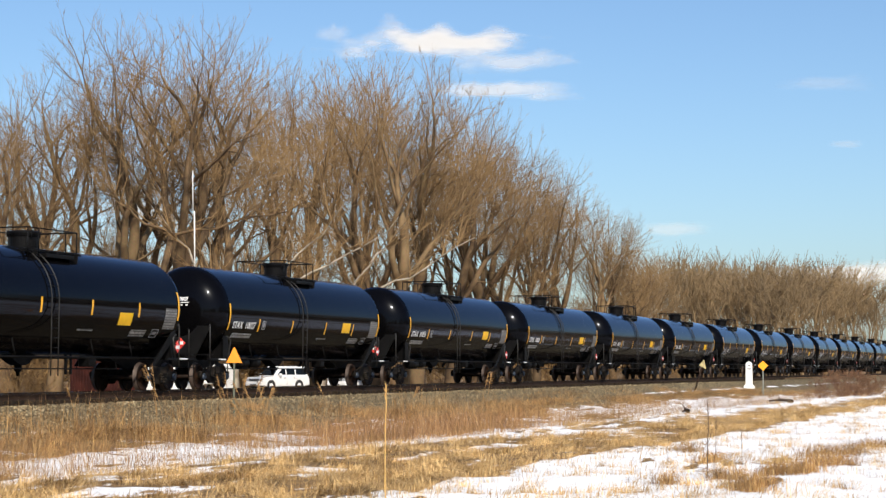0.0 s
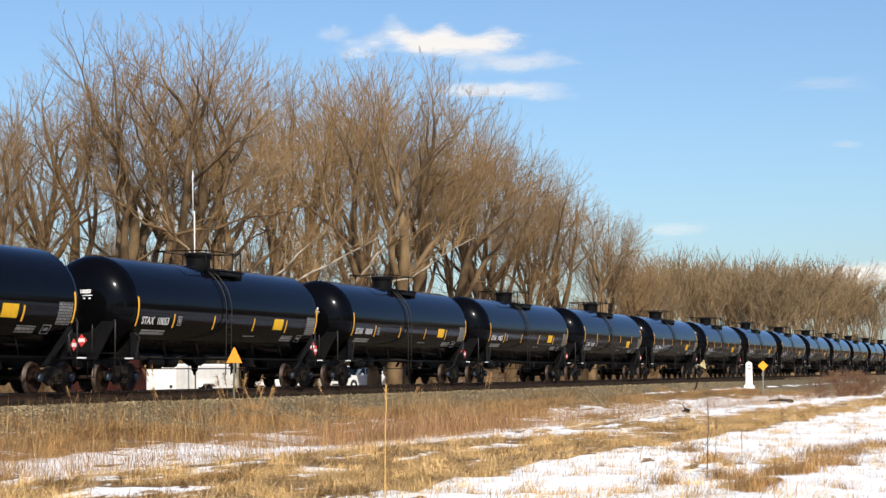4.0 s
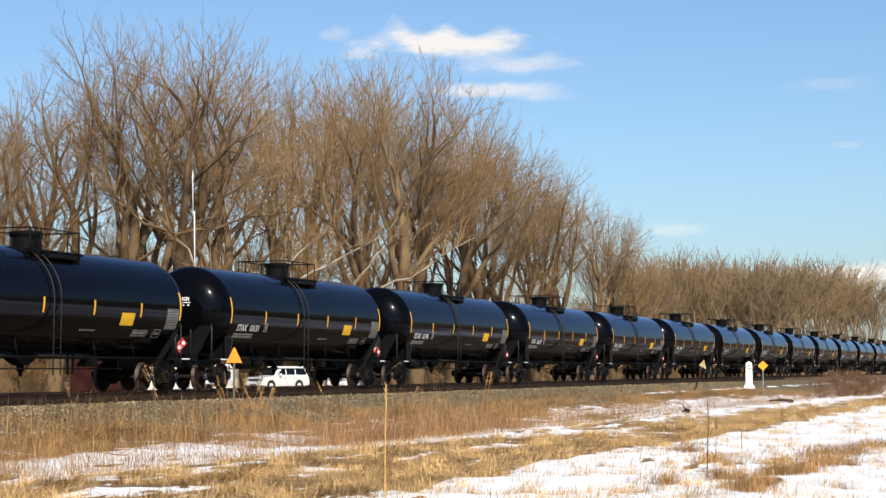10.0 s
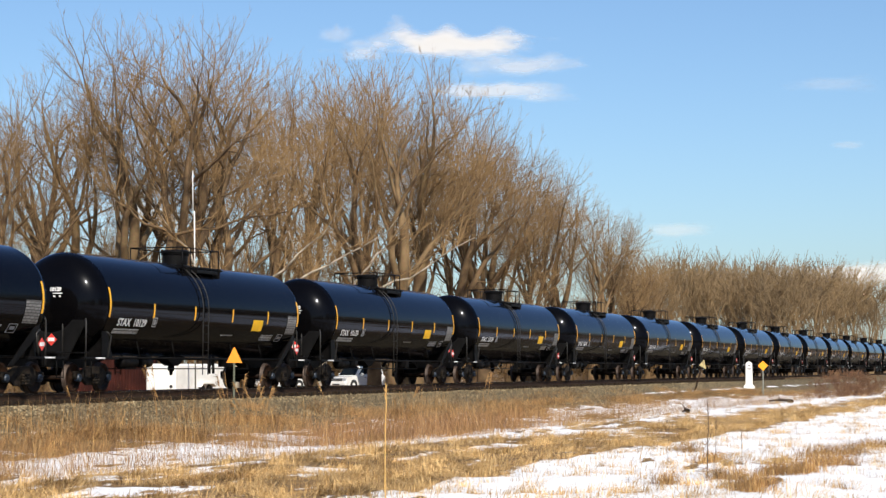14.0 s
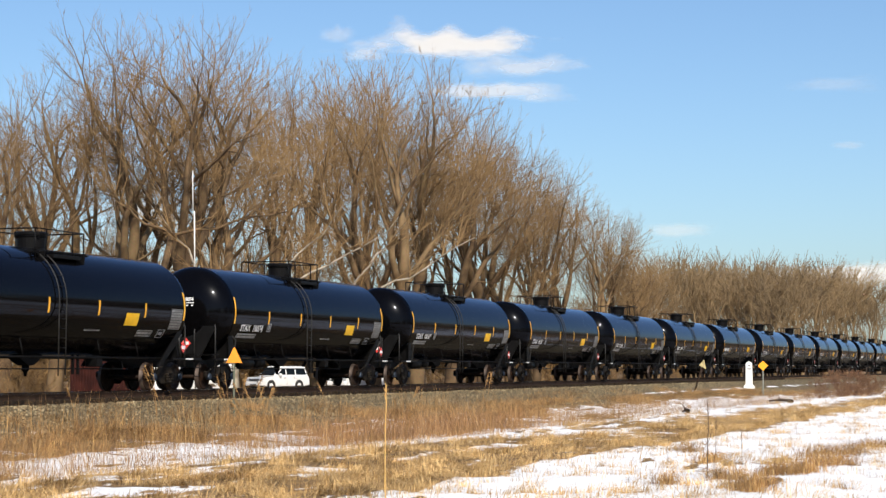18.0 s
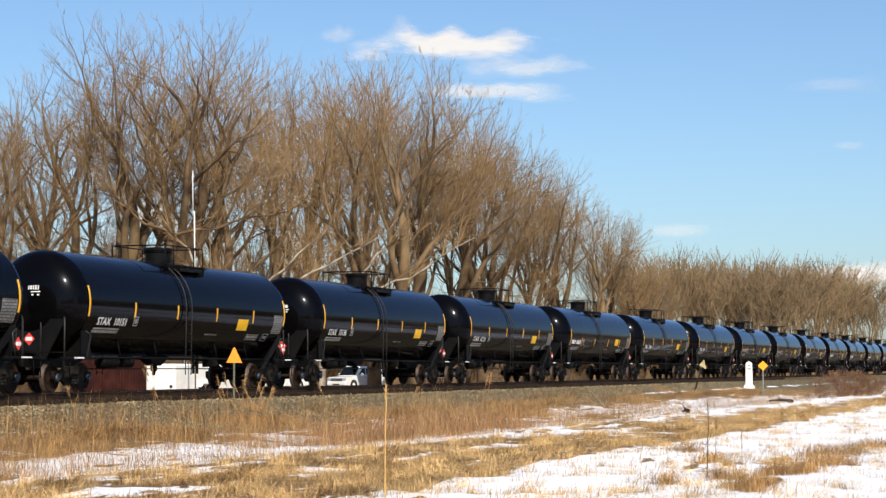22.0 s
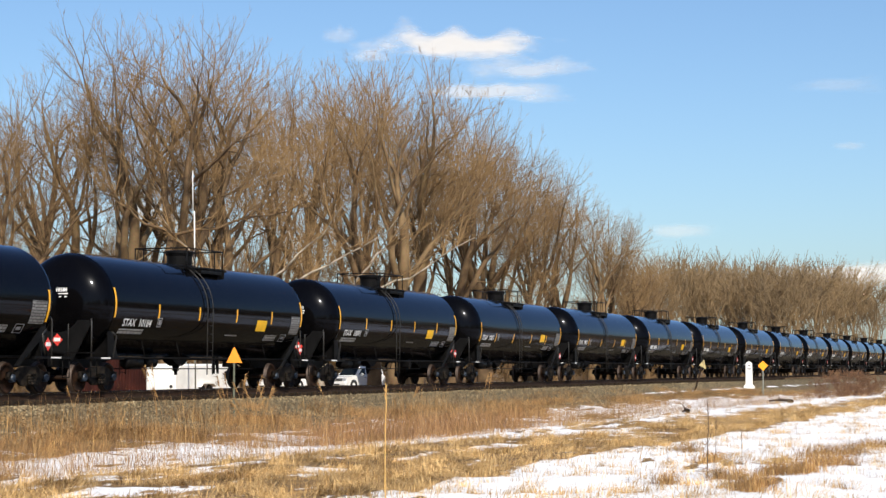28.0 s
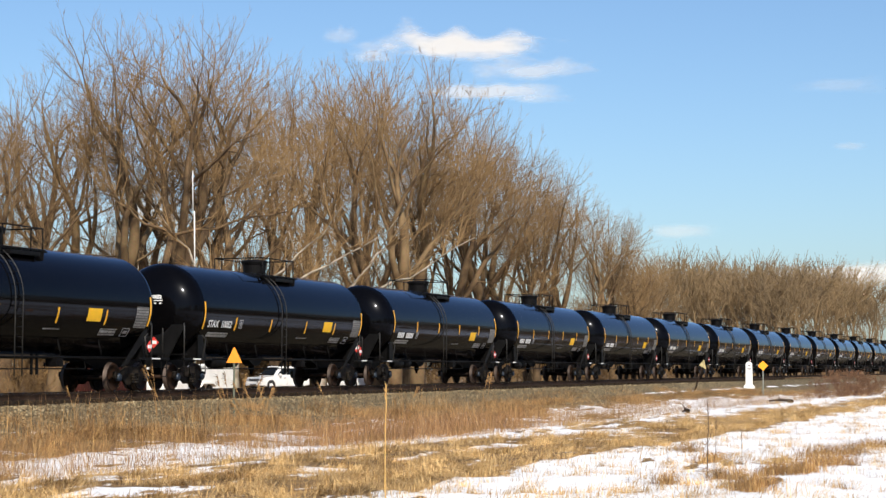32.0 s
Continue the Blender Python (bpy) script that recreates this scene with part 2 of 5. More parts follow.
def mesh_np(name, verts, tris, mat, smooth=False):
    """A mesh of triangles from arrays."""
    me = bpy.data.meshes.new(name)
    verts, tris = np.asarray(verts, np.float32), np.asarray(tris, np.int32)
    me.vertices.add(len(verts))
    me.vertices.foreach_set("co", verts.ravel())
    me.loops.add(tris.size)
    me.loops.foreach_set("vertex_index", tris.ravel())
    me.polygons.add(len(tris))
    me.polygons.foreach_set("loop_start", np.arange(len(tris), dtype=np.int32) * tris.shape[1])
    me.polygons.foreach_set("loop_total", np.full(len(tris), tris.shape[1], np.int32))
    if smooth:
        me.polygons.foreach_set("use_smooth", np.ones(len(tris), bool))
    me.update(calc_edges=True)
    me.materials.append(mat)
    return me


# ---- the lie of the land ----
PROFILE_Y = (-3000, -60, -21, -19, -16, -13.5, -11, -8.8, -6.5, -4.6, -2.2, -1.45, 1.45, 2.2, 4.2, 9, 26, 60, 3000)
PROFILE_Z = (-0.9, -0.9, -0.92, -0.95, -0.92, -1.08, -1.18, -1.10, -0.95, -0.84, -0.40, -0.335, -0.335, -0.40, -0.6, -0.65, -1.02, -1.02, -1.02)


def land(x, y):
    """The height of the ground."""
    z = float(np.interp(y, PROFILE_Y, PROFILE_Z))
    rough = 0.02 if -6 < y < 6 else 0.06
    far = max(0.0, min(1.0, (420 - abs(x)) / 100))
    if y < -20:
        rough = 0.075
        z += 0.035 * noise.noise((x * 1.3, y * 3.2, 8)) * far
    return z + far * rough * (noise.noise((x * 0.5, y * 0.5, 0)) + 0.6 * noise.noise((x * 1.7, y * 1.7, 3)))


# drifts that last longer than the rest: place, half lengths, depth
DRIFTS = ((31.0, -10.4, 2.0, 1.9, 0.6), (42.0, -11.4, 6.0, 2.4, 0.45), (22.9, -17.7, 1.1, 0.75, 1.2), (24.3, -17.9, 0.8, 0.35, 1.0), (29.4, -15.9, 0.9, 0.45, 0.8), (29.0, -18.0, 0.9, 0.4, 0.9),
          (27.1, -18.3, 0.7, 0.3, 0.9), (41.0, -5.0, 0.9, 0.3, 1.9), (43.5, -6.2, 0.8, 0.28, 1.6), (44.5, -7.8, 1.6, 0.35, 1.0), (56.5, -7.5, 2.2, 0.35, 1.2), (53.5, -9.4, 2.2, 0.6, 0.6), (37.0, -17.7, 4.0, 0.35, 0.7), (35.0, -25.0, 3.0, 0.4, -0.3))


def snowy(x, y):
    """How much snow lies at a place, 0 to 1: a broken strip along the ditch and the open field on the near side of the grass."""
    n1 = 0.6 * noise.noise((x * 0.08, y * 0.30, 11.0)) + 0.55 * noise.noise((x * 0.2, y * 0.7, 5.0)) + 0.75 * noise.noise((x * 0.5, y * 1.6, 7.0)) + 0.75 * noise.noise((x * 1.1, y * 3.0, 9.0))
    if y > 8:
        base = -1.6
    else:
        edge = float(np.interp(x, (36, 52), (-15.8, -18.9)))
        base = float(np.interp(y, (-24, -21.6, -20.6, edge, edge + 1.2, -9.4, -8.0, -6.5, -5), (0.58, 0.56, -0.36, -0.34, 0.14, 0.24, -0.20, -0.62, -1.3)))
        if x > 110 and y > -7:
            base += 1.35 * math.exp(-((y + 4.2) / 0.55) ** 2)
        if y < -7:
            base -= 0.6 * max(0.0, min(1.0, (x - 118) / 40))
        if -18 < y < -7:
            base += 0.16 * max(0.0, min(1.0, (x - 60) / 40))
        if y < -20:
            base -= 0.4 * max(0.0, min(1.0, (26 - x) / 6)) + 0.5 * max(0.0, min(1.0, (x - 130) / 60))
    for a, b, ra, rb, depth in DRIFTS:
        if abs(x - a) < 2.5 * ra and abs(y - b) < 2.5 * rb:
            base += depth * math.exp(-((x - a) / ra) ** 2 - ((y - b) / rb) ** 2) * (0.8 + 1.3 * noise.noise((x * 2.2, y * 3.5, 4)))
    return max(0.0, min(1.0, 0.5 + 1.7 * (base + 0.75 * n1)))


def spaced(marks):
    """Coordinates with the steps that marks give: (from, step) ..., last (end, )."""
    out = []
    for (a, step), nxt in zip(marks, marks[1:]):
        k = max(1, round((nxt[0] - a) / step))
        out += [a + (nxt[0] - a) * i / k for i in range(k)]
    return out + [marks[-1][0]]


def ground_material():
    m = bpy.data.materials.new("ground_cover")
    m.use_nodes = True
    n, l = m.node_tree.nodes, m.node_tree.links
    b = n["Principled BSDF"]
    b.inputs["Roughness"].default_value = 0.95
    tc = n.new("ShaderNodeTexCoord")
    def noi(scale, detail=5, squash=None):
        t = n.new("ShaderNodeTexNoise")
        t.inputs["Scale"].default_value, t.inputs["Detail"].default_value = scale, detail
        if squash:
            mp = n.new("ShaderNodeMapping")
            mp.inputs["Scale"].default_value = squash
            l.new(tc.outputs["Object"], mp.inputs["Vector"])
            l.new(mp.outputs["Vector"], t.inputs["Vector"])
        else:
            l.new(tc.outputs["Object"], t.inputs["Vector"])
        return t
    def ramp(src, stops):
        r = n.new("ShaderNodeValToRGB")
        els = r.color_ramp.elements
        while len(els) < len(stops):
            els.new(0.5)
        for e, (p, c) in zip(els, stops):
            e.position, e.color = p, (*c, 1)
        l.new(src, r.inputs["Fac"])
        return r
    def blend(fac, a, c):
        x = n.new("ShaderNodeMix")
        x.data_type = "RGBA"
        l.new(fac, x.inputs["Factor"])
        l.new(a, x.inputs["A"])
        l.new(c, x.inputs["B"])
        return x.outputs["Result"]
    grassy = ramp(noi(2.2, 8).outputs["Fac"], [(0.3, (0.05, 0.026, 0.010)), (0.5, (0.17, 0.095, 0.034)), (0.7, (0.36, 0.22, 0.080))])
    gravel = ramp(noi(22, 4).outputs["Fac"], [(0.36, (0.026, 0.018, 0.008)), (0.5, (0.10, 0.071, 0.032)), (0.66, (0.28, 0.215, 0.112))])
    white = ramp(noi(1.2, 4).outputs["Fac"], [(0.3, (0.80, 0.81, 0.84)), (0.7, (0.88, 0.88, 0.89))])
    bed, snow = n.new("ShaderNodeAttribute"), n.new("ShaderNodeAttribute")
    bed.attribute_name, snow.attribute_name = "gravel", "snow"
    edge, add, cut = noi(6, 8, (0.7, 1.4, 1)), n.new("ShaderNodeMath"), n.new("ShaderNodeMapRange")
    add.operation = "ADD"
    l.new(edge.outputs["Fac"], add.inputs[0])
    l.new(snow.outputs["Fac"], add.inputs[1])
    cut.inputs["From Min"].default_value, cut.inputs["From Max"].default_value = 0.95, 1.05
    l.new(add.outputs["Value"], cut.inputs["Value"])
    base = blend(bed.outputs["Fac"], grassy.outputs["Color"], gravel.outputs["Color"])
    l.new(blend(cut.outputs["Result"], base, white.outputs["Color"]), b.inputs["Base Color"])
    bp = n.new("ShaderNodeBump")
    bp.inputs["Strength"].default_value, bp.inputs["Distance"].default_value = 0.6, 0.05
    l.new(noi(14, 6).outputs["Fac"], bp.inputs["Height"])
    l.new(bp.outputs["Normal"], b.inputs["Normal"])
    return m


def build_ground():
    xs = spaced([(-3000, 500), (-500, 60), (-60, 10), (0, 1.0), (14, 0.28), (75, 0.6), (140, 1.2), (300, 8), (500, 60), (1400, 300), (3200,)])
    ys = spaced([(-3000, 500), (-500, 60), (-60, 4), (-30, 0.5), (-24, 0.16), (-4.6, 0.4), (-2.1, 0.5), (2.1, 0.5), (9, 2.5), (60, 15), (120, 60), (600, 300), (3200,)])
    verts = [(x, y, land(x, y)) for y in ys for x in xs]
    nx = len(xs)
    i = np.arange(len(ys) - 1)[:, None] * nx + np.arange(nx - 1)[None, :]
    quads = np.stack([i, i + 1, i + 1 + nx, i + nx], -1).reshape(-1, 4)
    me = mesh_np("ground", verts, quads, ground_material(), smooth=True)
    a = me.attributes.new("snow", "FLOAT", "POINT")
    a.data.foreach_set("value", [snowy(x, y) for y in ys for x in xs])
    a = me.attributes.new("gravel", "FLOAT", "POINT")
    a.data.foreach_set("value", [max(0.0, min(1.0, float(np.interp(y, (-8.2, -5.2, 3.5, 4.5), (0, 1, 1, 0.0))) + 0.5 * noise.noise((x * 0.4, y * 0.6, 2)) * (1 if y < -4 else 0))) for y in ys for x in xs])
    tagged(new("ground", me), "field ground with dry grass, gravel and melting snow", "ground", kind="structure")


build_ground()


# ---- track ----
def build_track():
    track = thing("railway_track", "single railway track with dark steel rails on wooden ties in ballast", "railway track")
    tagged(track, kind="structure")
    x0, x1 = -80, 900
    prof = [(-0.07, -0.18), (0.07, -0.18), (0.07, -0.165), (0.012, -0.145), (0.012, -0.045), (0.036, -0.035), (0.036, -0.004), (-0.036, -0.004), (-0.036, -0.035), (-0.012, -0.045), (-0.012, -0.145), (-0.07, -0.165)]
    for y in (-0.755, 0.755):
        bm = bmesh.new()
        plate(bm, [(a + y, b) for a, b in prof], "x", x0, x1)
        rail = part("rail", bm, M_RAIL, track)
        bm = bmesh.new()
        box(bm, x0, x1, y - 0.03, y + 0.03, -0.0035, 0.0)
        part("running_surface", bm, M_RAILTOP, rail, "worn shiny rail head")
    bm = bmesh.new()
    box(bm, -0.11, 0.11, -1.3, 1.3, -0.36, -0.18, 0.012)
    tie = part("tie", bm, M_TIE, track)
    tie.location = (24, 0, 0)
    rng = random.Random(4)
    for i in range(1, 300):
        o = new("tie", tie.data)
        o.parent = track
        o.location = (24 + i * 0.53, rng.uniform(-0.05, 0.05), rng.uniform(-0.012, 0.004))
        o.rotation_euler = (0, 0, rng.uniform(-0.02, 0.02))


build_track()


# ---- tank cars ----
R, ZC, RING, HEAD = 1.60, 2.70, 7.165, 0.86


def skin(z, side=-1, lift=0.006):
    """The tank's surface at height z: y and the lean from upright."""
    s = max(-1.0, min(1.0, (z - ZC) / R))
    a = math.asin(s)
    return side * (R + lift) * math.cos(a), a


def decal(bm, x0, x1, z0, z1, side, lift=0.006, steps=1):
    """A patch that lies on the tank's side."""
    rows = []
    for i in range(steps + 1):
        z = z0 + (z1 - z0) * i / steps
        y, _ = skin(z, side, lift)
        rows.append((bm.verts.new((x0, y, z)), bm.verts.new((x1, y, z))))
    for (a, b), (c, d) in zip(rows, rows[1:]):
        f = bm.faces.new((a, b, d, c) if side < 0 else (b, a, c, d))
        f.smooth = True


def lettering(text, size):
    cu = bpy.data.curves.new("lettering", "FONT")
    cu.body, cu.size, cu.align_x, cu.resolution_u = text, size, "LEFT", 2
    cu.offset = 0.009
    ob = bpy.data.objects.new("lettering", cu)
    scene.collection.objects.link(ob)
    me = bpy.data.meshes.new_from_object(ob.evaluated_get(bpy.context.evaluated_depsgraph_get()))
    bpy.data.objects.remove(ob)
    me.materials.clear()
    me.materials.append(M_WHITE)
    return me


def wheelset_mesh():
    """Axle, two flanged wheels and the bearing caps, turned round y."""
    bm = bmesh.new()
    lathe(bm, [(-0.95, 0), (-0.95, 0.07), (0.95, 0.07), (0.95, 0)], "y", 10)
    for s in (-1, 1):
        lathe(bm, [(s * 0.66, 0.09), (s * 0.68, 0.14), (s * 0.715, 0.36), (s * 0.685, 0.40), (s * 0.685, 0.485), (s * 0.71, 0.482), (s * 0.722, 0.457), (s * 0.82, 0.450), (s * 0.82, 0.375), (s * 0.775, 0.345), (s * 0.755, 0.16), (s * 0.80, 0.12), (s * 0.80, 0.07)], "y", 16)
    for f in bm.faces:
        f.material_index = 0
        r = [math.hypot(v.co.x, v.co.z) for v in f.verts]
        if min(r) > 0.44:
            f.material_index = 1
    k = len(bm.faces)
    for s in (-1, 1):
        lathe(bm, [(s * 0.92, 0.12), (s * 1.04, 0.12), (s * 1.07, 0.10), (s * 1.075, 0.0)], "y", 12, smooth=False)
        for i in range(3):
            a = 2 * math.pi * i / 3
            box(bm, 0.06 * math.cos(a) - 0.018, 0.06 * math.cos(a) + 0.018, s * 1.075 - 0.015, s * 1.075 + 0.015, 0.06 * math.sin(a) - 0.018, 0.06 * math.sin(a) + 0.018)
    bm.faces.ensure_lookup_table()
    for f in bm.faces[k:]:
        f.material_index = 2
    me = bpy.data.meshes.new("wheelset")
    bm.to_mesh(me)
    bm.free()
    for m in (M_WHEEL, M_TREAD, M_BEARING):
        me.materials.append(m)
    return me


def build_car(low):
    """A tank car. low: the cars on which the row of stripes runs lower, level with the number."""
    car = thing("tank_car", "glossy black railway tank car with yellow reflective stripes", "tank car", "tank cars of the train")
    # shell and heads
    bm = bmesh.new()
    prof = [(-RING, R), (0, R), (RING, R)]
    lathe(bm, prof, "x", 72, (0, 0, ZC))
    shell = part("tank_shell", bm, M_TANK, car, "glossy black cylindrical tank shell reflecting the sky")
    for s in (-1, 1):
        bm = bmesh.new()
        lathe(bm, [(s * (RING - 0.02), R - 0.012)] + [(s * (RING + HEAD * math.sin(a)), (R - 0.012) * math.cos(a)) for a in [math.pi / 2 * i / 11 for i in range(12)]], "x", 44, (0, 0, ZC))
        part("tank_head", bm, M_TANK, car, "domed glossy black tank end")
    # manway with its lid and bolts, valve housing
    bm = bmesh.new()
    lathe(bm, [(4.10, 0.0), (4.10, 0.78), (4.20, 0.70), (4.25, 0.52), (4.29, 0.43), (4.60, 0.44), (4.64, 0.47), (4.69, 0.47), (4.69, 0.0)], "z", 28, (0.22, 0, 0), smooth=False)
    man = part("manway", bm, M_BLACK, car, "black cylindrical manway housing")
    bm = bmesh.new()
    lathe(bm, [(4.69, 0.515), (4.75, 0.515), (4.79, 0.45), (4.82, 0.0)], "z", 28, (0.22, 0, 0), smooth=False)
    lid = part("lid", bm, M_BLACK, man)
    for i in range(4):
        a = 2 * math.pi * i / 4 - 0.6
        bm = bmesh.new()
        lathe(bm, [(4.60, 0.0), (4.60, 0.035), (4.78, 0.035), (4.78, 0)], "z", 6, (0.22 + 0.50 * math.cos(a), 0.50 * math.sin(a), 0))
        part("bolt", bm, M_BLACK, man)
    # top platforms, grating and handrails
    for s in (-1, 1):
        bm = bmesh.new()
        for k in range(8):
            y = s * (0.55 + 0.07 * k)
            box(bm, -1.15, 1.65, y - 0.012, y + 0.012, 4.14, 4.18)
        for x in (-1.15, 0.25, 1.61):
            box(bm, x, x + 0.04, s * 0.82 - 0.30, s * 0.82 + 0.30, 4.09, 4.14)
        part("walkway_grating", bm, M_BLACK, car, "black steel walkway grating")
        for x in (-0.9, 1.4):
            bm = bmesh.new()
            plate(bm, [(s * 0.5, 4.13), (s * 1.15, 4.13), (s * 1.12, 3.85), (s * 0.75, 4.08)], "x", x - 0.02, x + 0.02)
            part("bracket", bm, M_BLACK, car)
        for x in (-1.15, -0.55, 0.95, 1.60):
            bm = bmesh.new()
            tube(bm, [(x, s * 0.98, 3.92), (x, s * 0.98, 4.80)], 0.022)
            part("handrail_post", bm, M_BLACK, car)
        bm = bmesh.new()
        tube(bm, [(-1.15, s * 0.98, 4.80), (1.60, s * 0.98, 4.80)], 0.020)
        part("handrail", bm, M_BLACK, car)
    for x in (-1.15, 1.60):
        bm = bmesh.new()
        tube(bm, [(x, -0.98, 4.80), (x, 0.98, 4.80)], 0.022)
        part("handrail", bm, M_BLACK, car)
    # a drip tray on the platform's near edge, saddle plate under the manway
    bm = bmesh.new()
    box(bm, -0.45, 1.15, -1.18, -0.62, 3.96, 4.08, 0.01)
    part("fittings_box", bm, M_BLACK, car)
    # ladders that follow the shell, then hang free
    for s in (-1, 1):
        bm = bmesh.new()
        for dx in (-0.92, -0.52):
            pts = [(dx, s * (R + 0.07) * math.cos(a), ZC + (R + 0.07) * math.sin(a)) for a in [radians(58 - 6 * i) for i in range(11)]]
            pts += [(dx, s * (R + 0.06), 2.4), (dx, s * (R + 0.05), 0.52)]
            tube(bm, pts, 0.020, 5)
        if s > 0:
            for i in range(11):
                tube(bm, [(-0.92, s * (R + 0.05), 2.4 - 0.18 * i), (-0.52, s * (R + 0.05), 2.4 - 0.18 * i)], 0.014, 5)
        lad = part("ladder", bm, M_LADDER, car, "black steel side ladder")
        for i in range(11 if s < 0 else 0):
            a = radians(50 - 12 * i)
            y, z = s * (R + 0.07) * math.cos(a), ZC + (R + 0.07) * math.sin(a)
            if a < 0:
                y, z = s * (R + 0.05), 2.45 - 0.28 * (i - 5)
            bm = bmesh.new()
            tube(bm, [(-0.92, y, z), (-0.52, y, z)], 0.014, 5)
            part("rung", bm, M_BLACK, lad)
    # long pipe and safety rail under the shell
    for s in (-1, 1):
        bm = bmesh.new()
        tube(bm, [(-6.2, s * 1.28, 1.06), (6.2, s * 1.28, 1.06)], 0.035, 6)
        part("side_rail", bm, M_BLACK, car)
        bm = bmesh.new()
        tube(bm, [(-4.6, s * 0.6, 1.3), (-4.6, s * 0.72, 0.72), (4.6, s * 0.72, 0.72), (4.6, s * 0.6, 1.3)], 0.02, 5)
        part("brake_rod", bm, M_BLACK, car)
        for x in (-4.6, -2.2, 2.2, 4.6):
            bm = bmesh.new()
            tube(bm, [(x, s * 1.28, 1.06), (x, s * 1.15, 1.62)], 0.022, 5)
            part("hanger", bm, M_BLACK, car)
    # bottom outlet and brake gear
    bm = bmesh.new()
    plate(bm, [(-0.9, 1.15), (0.7, 1.15), (0.32, 0.90), (0.10, 0.82), (-0.10, 0.82), (-0.35, 0.90)], "y", -0.2, 0.2)
    lathe(bm, [(0.50, 0.0), (0.50, 0.05), (0.62, 0.06), (0.66, 0.11), (0.83, 0.12), (0.83, 0.0)], "z", 12)
    part("bottom_outlet", bm, M_BLACK, car, "black skid-protected bottom outlet valve")
    bm = bmesh.new()
    lathe(bm, [(-3.3, 0), (-3.3, 0.2), (-2.7, 0.2), (-2.7, 0)], "x", 14, (0, -0.55, 0.95))
    part("brake_cylinder", bm, M_BLACK, car)
    bm = bmesh.new()
    lathe(bm, [(-4.75, 0), (-4.7, 0.19), (-3.75, 0.19), (-3.7, 0)], "x", 14, (0, -0.6, 0.92))
    part("air_reservoir", bm, M_BLACK, car)
    bm = bmesh.new()
    box(bm, 2.6, 3.0, -0.9, -0.5, 0.78, 1.12, 0.02)
    tube(bm, [(2.8, -0.7, 0.95), (3.6, -0.3, 1.0), (5.2, -0.2, 0.95)], 0.025, 5)
    part("brake_valve", bm, M_BLACK, car)
    for x in (1.5, 1.8):
        bm = bmesh.new()
        box(bm, x - 0.03, x + 0.03, -0.75, -0.68, 0.55, 1.15)
        part("lever", bm, M_BLACK, car)
    # ends: draft sill, bolster, cradle plates, running board, ladder, coupler
    for s in (-1, 1):
        bm = bmesh.new()
        plate(bm, [(s * 5.1, 1.18), (s * 8.72, 1.18), (s * 8.72, 0.78), (s * 6.0, 0.74), (s * 5.1, 1.0)], "y", -0.26, 0.26)
        part("draft_sill", bm, M_BLACK, car)
        bm = bmesh.new()
        plate(bm, [(-1.18, 2.20), (1.18, 2.20), (1.18, 2.08), (0.58, 1.0), (-0.58, 1.0), (-1.18, 2.08)], "x", s * 7.86 - 0.02, s * 7.86 + 0.02)
        part("end_brace", bm, M_PLATE, car, "smooth black steel plate under the tank end")
        for y in (-1.22, -0.42, 0.42, 1.22):
            bm = bmesh.new()
            tube(bm, [(s * 7.90, y, 0.80 if abs(y) > 1 else 1.02), (s * 7.90, y, 2.12), (s * 7.86, y * 0.97, 2.24)], 0.026, 6)
            part("end_pipe", bm, M_PIPE, car, "upright steel pipe, coloured lighter as if sunlit")
        bm = bmesh.new()
        plate(bm, [(-1.45, 1.02), (-1.30, 1.75), (1.30, 1.75), (1.45, 1.02)], "x", s * 7.02 - 0.02, s * 7.02 + 0.02)
        part("bolster_web", bm, M_BLACK, car)
        for y in (-1, 1):
            bm = bmesh.new()
            plate(bm, [(s * 6.60, 1.05), (s * 7.25, 1.05), (s * 7.25, 1.86), (s * 6.95, 1.86)] if s < 0 else [(5.62, 0.80), (5.86, 0.80), (7.25, 1.72), (7.25, 2.0), (7.10, 2.0)], "y", y * 1.38, y * 1.41)
            part("gusset", bm, M_BLACK, car, "black triangular steel gusset")
            bm = bmesh.new()
            tube(bm, [(s * 7.08, y * 1.5, 1.03), (s * 6.90, y * 1.52, 1.72), (s * 7.12, y * 1.5, 1.84)], 0.026, 6)
            part("grab_iron", bm, M_PIPE, car)
            bm = bmesh.new()
            box(bm, min(s * 6.45, s * 8.55), max(s * 6.45, s * 8.55), y * 1.5 - 0.05, y * 1.5 + 0.05, 1.0, 1.07, 0.008)
            board = part("side_sill", bm, M_BLACK, car)
            bm = bmesh.new()
            box(bm, s * 7.6 - 0.28, s * 7.6 + 0.28, y * 1.553 - 0.002, y * 1.553 + 0.002, 1.02, 1.065)
            part("marking", bm, M_WHITE, board, "white stencil strip")
            bm = bmesh.new()
            for dx in (0, 0.38):
                tube(bm, [(s * (8.05 + dx), y * 1.5, 0.45), (s * (8.05 + dx), y * 1.5, 1.05)], 0.018, 5)
            for z in (0.47, 0.76):
                tube(bm, [(s * 8.05, y * 1.5, z), (s * 8.43, y * 1.5, z)], 0.014, 5)
            part("sill_step", bm, M_BLACK, car)
        bm = bmesh.new()
        for k in range(5):
            box(bm, s * (8.15 + 0.09 * k) - 0.03, s * (8.15 + 0.09 * k) + 0.03, -1.45, 1.45, 1.18, 1.22)
        part("end_platform", bm, M_BLACK, car)
        bm = bmesh.new()
        box(bm, s * 8.85 - 0.19, s * 8.85 + 0.19, -0.09, 0.09, 0.80, 0.98, 0.02)
        box(bm, s * 8.98 - 0.09, s * 8.98 + 0.09, -0.16, 0.14, 0.74, 1.02, 0.03)
